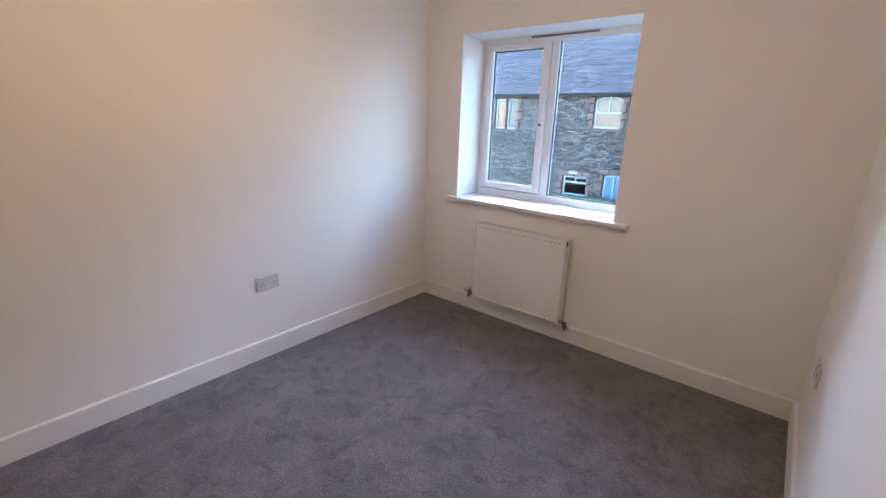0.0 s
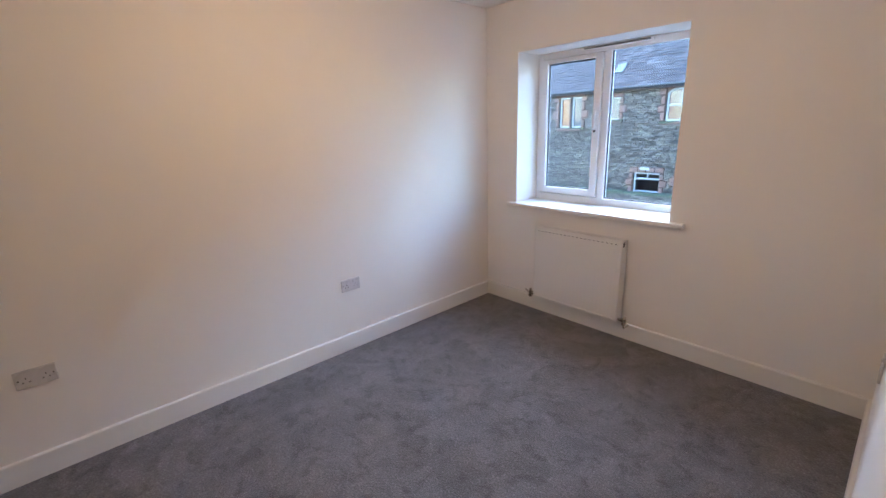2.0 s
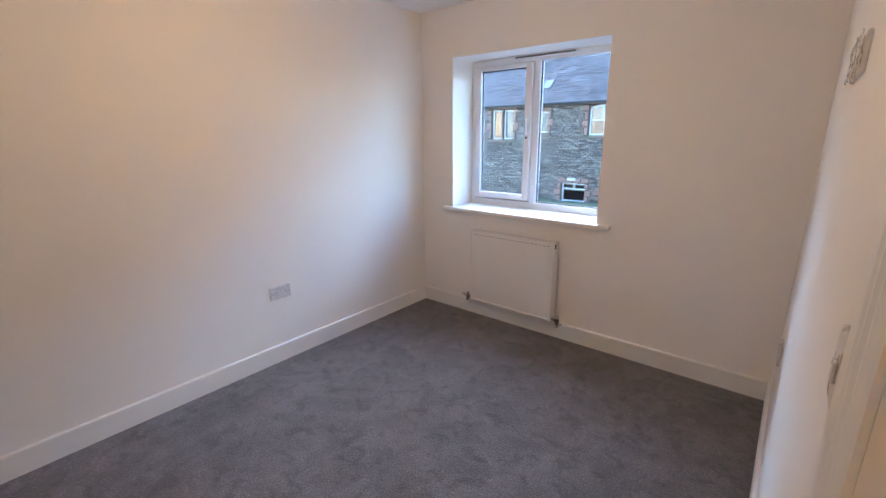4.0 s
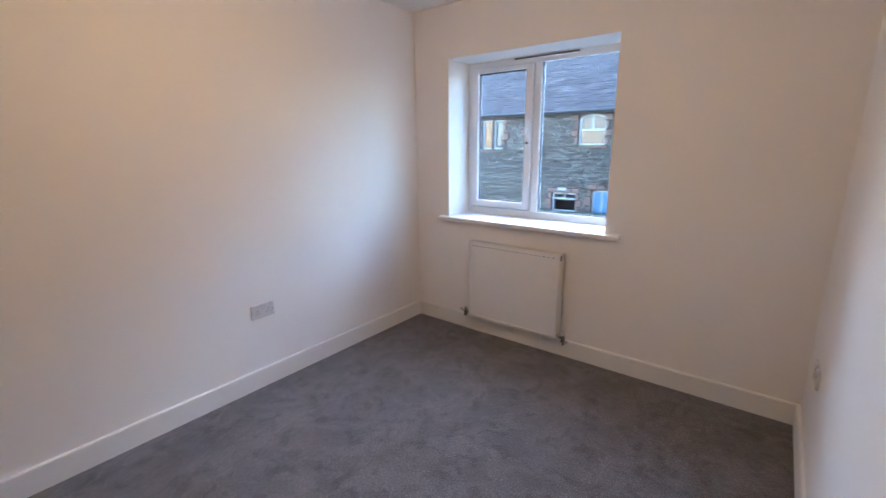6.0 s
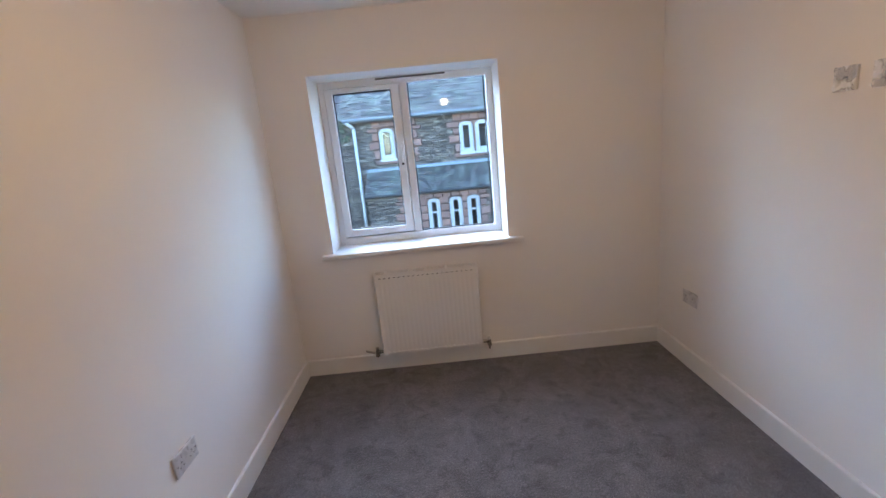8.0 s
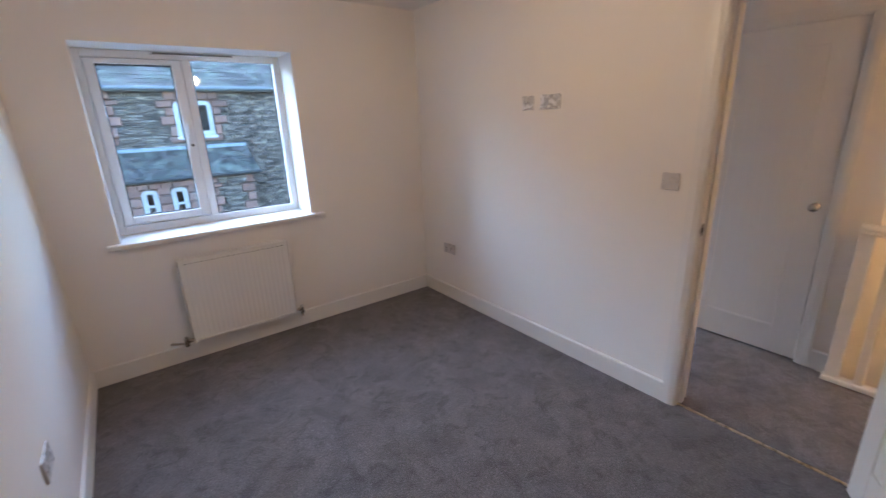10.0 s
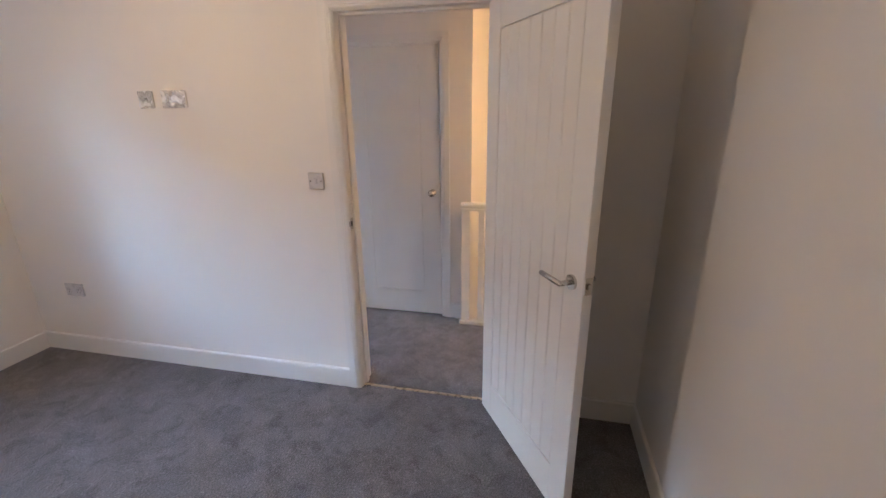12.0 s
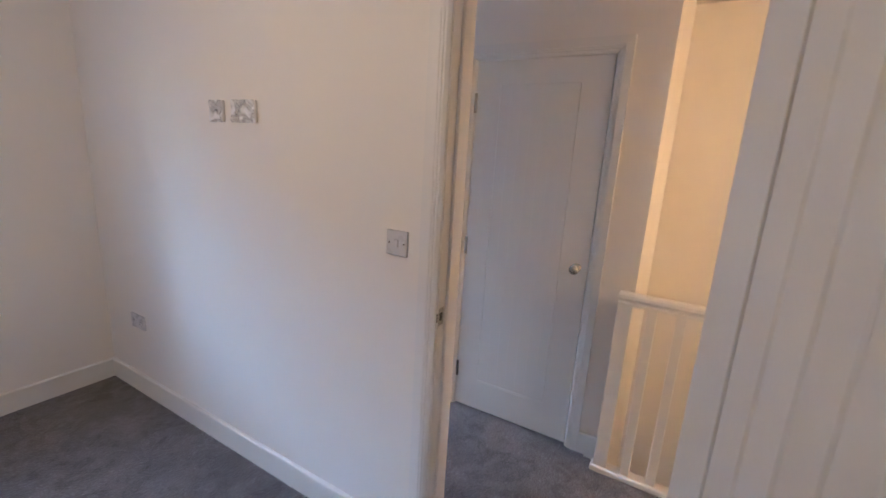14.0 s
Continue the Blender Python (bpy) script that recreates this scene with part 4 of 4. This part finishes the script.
house_window(main, *main_open[5], YM + 0.1, mullion=True, arch=0.14, name="double_door", blue=True, sill=False)
# upper slope and ridge are out of view, sized to cut low sky light
PITCH = radians(40)
roof_m = part("roof", slab([(-24, YM - 0.28, EAVE - 0.02), (-3.9, YM - 0.28, EAVE - 0.02), (-3.9, YM + 7.0, EAVE - 0.02 + 7.28 * math.tan(PITCH)), (-24, YM + 7.0, EAVE - 0.02 + 7.28 * math.tan(PITCH))], 0.10), SLATE, main, "grey slate roof")
part("roof_back", slab([(-24, YM + 7.0, EAVE - 0.02 + 7.28 * math.tan(PITCH)), (-3.9, YM + 7.0, EAVE - 0.02 + 7.28 * math.tan(PITCH)), (-3.9, YM + 14.28, EAVE - 0.02), (-24, YM + 14.28, EAVE - 0.02)], 0.10), SLATE, main)
gut = rod(bmesh.new(), (-24, YM - 0.30, EAVE - 0.02), (-4.3, YM - 0.30, EAVE - 0.02), 0.06, n=10)
part("gutter", gut, GUTTER, main, "black gutter")
sky_l = part("rooflight", boxes((-9.0, -8.62, -0.02, 0.55, 0.02, 0.07), bevel=0.01), GREYGUT, main, "small metal rooflight")
sky_l.matrix_basis = IM @ Matrix.Translation((0, YM + 0.45, EAVE + 0.73 * math.tan(PITCH) + 0.02)) @ Matrix.Rotation(PITCH, 4, "X") @ IM.inverted()
part("wall_lamp", boxes((-7.34, -6.96, YM - 0.12, YM - 0.02, -0.50, -0.38), bevel=0.03, seg=3), FRAMEWHITE, main, "white bulkhead lamp over the window")
cable = rod(bmesh.new(), (-8.18, YM - 0.10, 0.4), (-8.16, YM - 0.10, 2.6), 0.012, n=6)
part("cable", cable, GREYGUT, main, "thin pale cable down the wall")
cable = rod(bmesh.new(), (-8.95, YM - 0.10, -1.3), (-8.2, YM - 0.10, -0.3), 0.015, n=6)
part("cable", cable, GREYGUT, main, "thin pale pipe across the wall")
part = _part
bpy.context.view_layer.update()
lay("slate", "slate_courses", slate_field(-14.8, -4.0, YM - 0.33, EAVE - 0.02, PITCH, 27), SLATES, roof_m, (-7, YM, 4))

# the cross wing with the lean-to
YW, WL, WR, WE = 16.8, -4.63, 9.0, 2.81
wing = empty("stone_house", pose(0, YW, G), "slate-rubble house wing with lichened slates and a lean-to", "house")
wing_open = [(-3.02, -2.44, 1.30, 2.45), (-2.37, -1.78, 1.30, 2.45), (0.05, 0.59, 1.28, 2.43), (0.66, 1.22, 1.28, 2.43)]
part = at_house(wing)
wall_w = part("wall", pierced(WL, WR, G, WE, YW, YW + 0.5, wing_open, "x"), MORTAR, wing, "slate rubble wall")
part("flank_wall", boxes((WL, WL + 0.4, YW + 0.5, YW + 20, G, WE), (WR - 0.4, WR, YW + 0.5, YW + 20, G, WE), (WL + 0.4, WR - 0.4, YW + 19.6, YW + 20, G, WE)), MORTAR, wing)
for o in wing_open:
    house_window(wing, *o, YW + 0.08, fw=0.155, arch=0.17, sill=False)
    f = part("sill", boxes((o[0] - 0.03, o[1] + 0.03, YW - 0.1, YW + 0.08, o[2] - 0.09, o[2]), bevel=0.01), FRAMEWHITE, wing, "white painted stone sill")
# roof carried up deep and unseen, so its ridge blocks the low sky
PW = radians(40)
roof_w = part("roof", slab([(-4.35, YW - 0.30, WE), (WR + 0.3, YW - 0.30, WE), (WR + 0.3, YW + 10.0, WE + 10.3 * math.tan(PW)), (-4.35, YW + 10.0, WE + 10.3 * math.tan(PW))], 0.12), MOSSLATE, wing, "lichened green-grey slate roof")
part("roof_back", slab([(-4.35, YW + 10.0, WE + 10.3 * math.tan(PW)), (WR + 0.3, YW + 10.0, WE + 10.3 * math.tan(PW)), (WR + 0.3, YW + 20.3, WE), (-4.35, YW + 20.3, WE)], 0.12), MOSSLATE, wing)
verge = slab([(-4.42, YW - 0.30, WE + 0.05), (-4.28, YW - 0.30, WE + 0.05), (-4.28, YW + 10.0, WE + 0.05 + 10.3 * math.tan(PW)), (-4.42, YW + 10.0, WE + 0.05 + 10.3 * math.tan(PW))], 0.14)
part("verge", verge, MOSSLATE, wing, "pale mortared roof edge")
part("gutter", rod(bmesh.new(), (-4.25, YW - 0.34, WE - 0.02), (WR, YW - 0.34, WE - 0.02), 0.065, n=10), GREYGUT, wing, "grey painted gutter")
pipe = rod(bmesh.new(), (-3.90, YW - 0.16, G), (-3.90, YW - 0.16, WE - 0.30), 0.06, n=12)
ball(pipe, (-3.90, YW - 0.16, WE - 0.30), 0.062)
rod(pipe, (-3.90, YW - 0.16, WE - 0.30), (-4.08, YW - 0.30, WE - 0.10), 0.06, n=12)
ball(pipe, (-4.08, YW - 0.30, WE - 0.10), 0.075)
part("downpipe", pipe, FRAMEWHITE, wing, "white plastic downpipe", True)
moss = bmesh.new()
for i in range(40):
    p = (rng.uniform(-4.62, -4.15), YW - 0.04 - rng.uniform(0, 0.05), WE + 0.15 - abs(rng.gauss(0, 0.5)))
    bmesh.ops.create_icosphere(moss, subdivisions=1, radius=rng.uniform(0.03, 0.1), matrix=Matrix.Translation(p) @ Matrix.Diagonal((1.3, 0.5, 1, 1)))
part("moss", moss, MOSS, wing, "green moss on the damp corner")
# lean-to
YL, LE, LR = 15.65, 0.06, 1.92
low_open = [(-2.21, -1.74, -1.85, -0.25), (-1.41, -0.95, -1.85, -0.25), (-0.61, -0.13, -1.85, -0.25), (0.05, 0.53, -1.85, -0.25)]
lean = part("lean_to_wall", pierced(-3.55, LR, G, LE, YL, YL + 0.4, low_open, "x"), MORTAR, wing, "low red stone front")
part("lean_to_end", boxes((LR - 0.4, LR, YL + 0.4, YW, G, LE), (-3.55, -3.15, YL + 0.4, YW, G, LE)), MORTAR, wing)
for o in low_open:
    house_window(wing, *o, YL + 0.08, fw=0.15, arch=0.13, sill=False, transom=-0.78)
zr = 0.87
roof_l = part("lean_to_roof", slab([(-3.62, YL - 0.22, LE), (LR + 0.22, YL - 0.22, LE), (LR + 0.17, YW, zr), (-3.62, YW, zr)], 0.08), MOSSLATE, wing, "lean-to roof of small slates")
part("flashing", boxes((-3.62, LR + 0.18, YW - 0.10, YW - 0.0, zr - 0.02, zr + 0.10), bevel=0.01), LEAD, wing, "pale blue-grey lead flashing")
part("gutter", rod(bmesh.new(), (-3.62, YL - 0.26, LE - 0.02), (LR + 0.24, YL - 0.26, LE - 0.02), 0.045, n=10), GUTTER, wing, "grey painted gutter")
part("vent", boxes((1.52, 1.82, YL - 0.05, YL, -0.26, -0.17), bevel=0.01), FRAMEWHITE, wing, "pale vent grille")
part = _part
bpy.context.view_layer.update()
blocks, taken = [], []
for a, b, c, d in ((-3.02, -1.78, 1.30, 2.45), (0.05, 1.22, 1.28, 2.43)):
    s, r = surround(a, b, c, d, YW, wide=0.42, narrow=0.22, head=0.30, foot=0.2)
    blocks += s
    taken += r + [(a, b, c, d)]
for o in wing_open[::2]:
    blocks.append(pose(o[1] + 0.035, YW - 0.02, (o[2] + o[3]) / 2) @ Matrix.Diagonal((0.06, 0.1, o[3] - o[2], 1)))
lay("stone", "stone_courses", rubble(WL, 6.0, -2.2, WE - 0.05, YW, taken + [(-3.55, LR, G, zr)]), STONES, wall_w, (0, YW, 2))
lay("quoin", "quoin_blocks", blocks, QUOINS, wall_w, (0, YW, 2))
blocks, taken = [], []
s, r = surround(-2.21, 0.53, -1.85, -0.25, YL, wide=0.40, narrow=0.25, head=0.2)
blocks += s
taken += r + [(-2.21, 0.53, -1.85, -0.25)]
for k in range(7):
    w = 0.42 if k % 2 else 0.26
    z = -2.15 + k * 0.3
    blocks.append(pose(LR - w / 2, YL - 0.025, z + 0.15) @ Matrix.Diagonal((w, 0.11, 0.29, 1)))
    taken.append((LR - w, LR, z, z + 0.3))
for a, b in zip(low_open, low_open[1:]):
    for k in range(6):
        blocks.append(pose((a[1] + b[0]) / 2, YL - 0.02, -1.72 + 0.28 * k) @ Matrix.Diagonal((b[0] - a[1] - 0.004, 0.1, 0.275, 1)))
lay("stone", "stone_courses", rubble(-3.55, LR, -2.2, LE - 0.03, YL, taken), STONES, lean, (0, YL, 0), 150)
lay("quoin", "quoin_blocks", blocks, QUOINS, lean, (0, YL, 0))
lay("slate", "slate_courses", slate_field(-4.3, 6.5, YW - 0.35, WE + 0.01, PW, 25, w=0.30, step=0.20), LICHEN, roof_w, (0, YW, 4))
lay("slate", "slate_courses", slate_field(-3.62, LR + 0.21, YL - 0.27, LE + 0.01, math.atan2(zr - LE, YW - YL + 0.22), 11, w=0.20, step=0.125, hip=0.03), LICHEN, roof_l, (0, YL, 1), 150)

# low yard wall in front of the long range
yard = empty("yard_wall", pose(-7, 16.4, G), "low mossy rubble wall before the house", "wall")
YY = 16.4
part = at_house(yard)
core = part("core", boxes((-14, WL, YY, YY + 0.35, G, -1.27)), MORTAR, yard)
cop = bmesh.new()
x = -13.5
while x < WL - 0.1:
    w = rng.uniform(0.25, 0.5)
    box(cop, x, min(x + w - 0.015, WL), YY - 0.05, YY + 0.38, -1.28, -1.19 + rng.uniform(-0.02, 0.03), bevel=0.02)
    x += w
part("coping", cop, MOSS, yard, "moss-covered coping stones")
part = _part
bpy.context.view_layer.update()
lay("stone", "stone_courses", rubble(-10.5, WL, -2.0, -1.29, YY, []), STONES, core, (-7, YY, -1), 200)
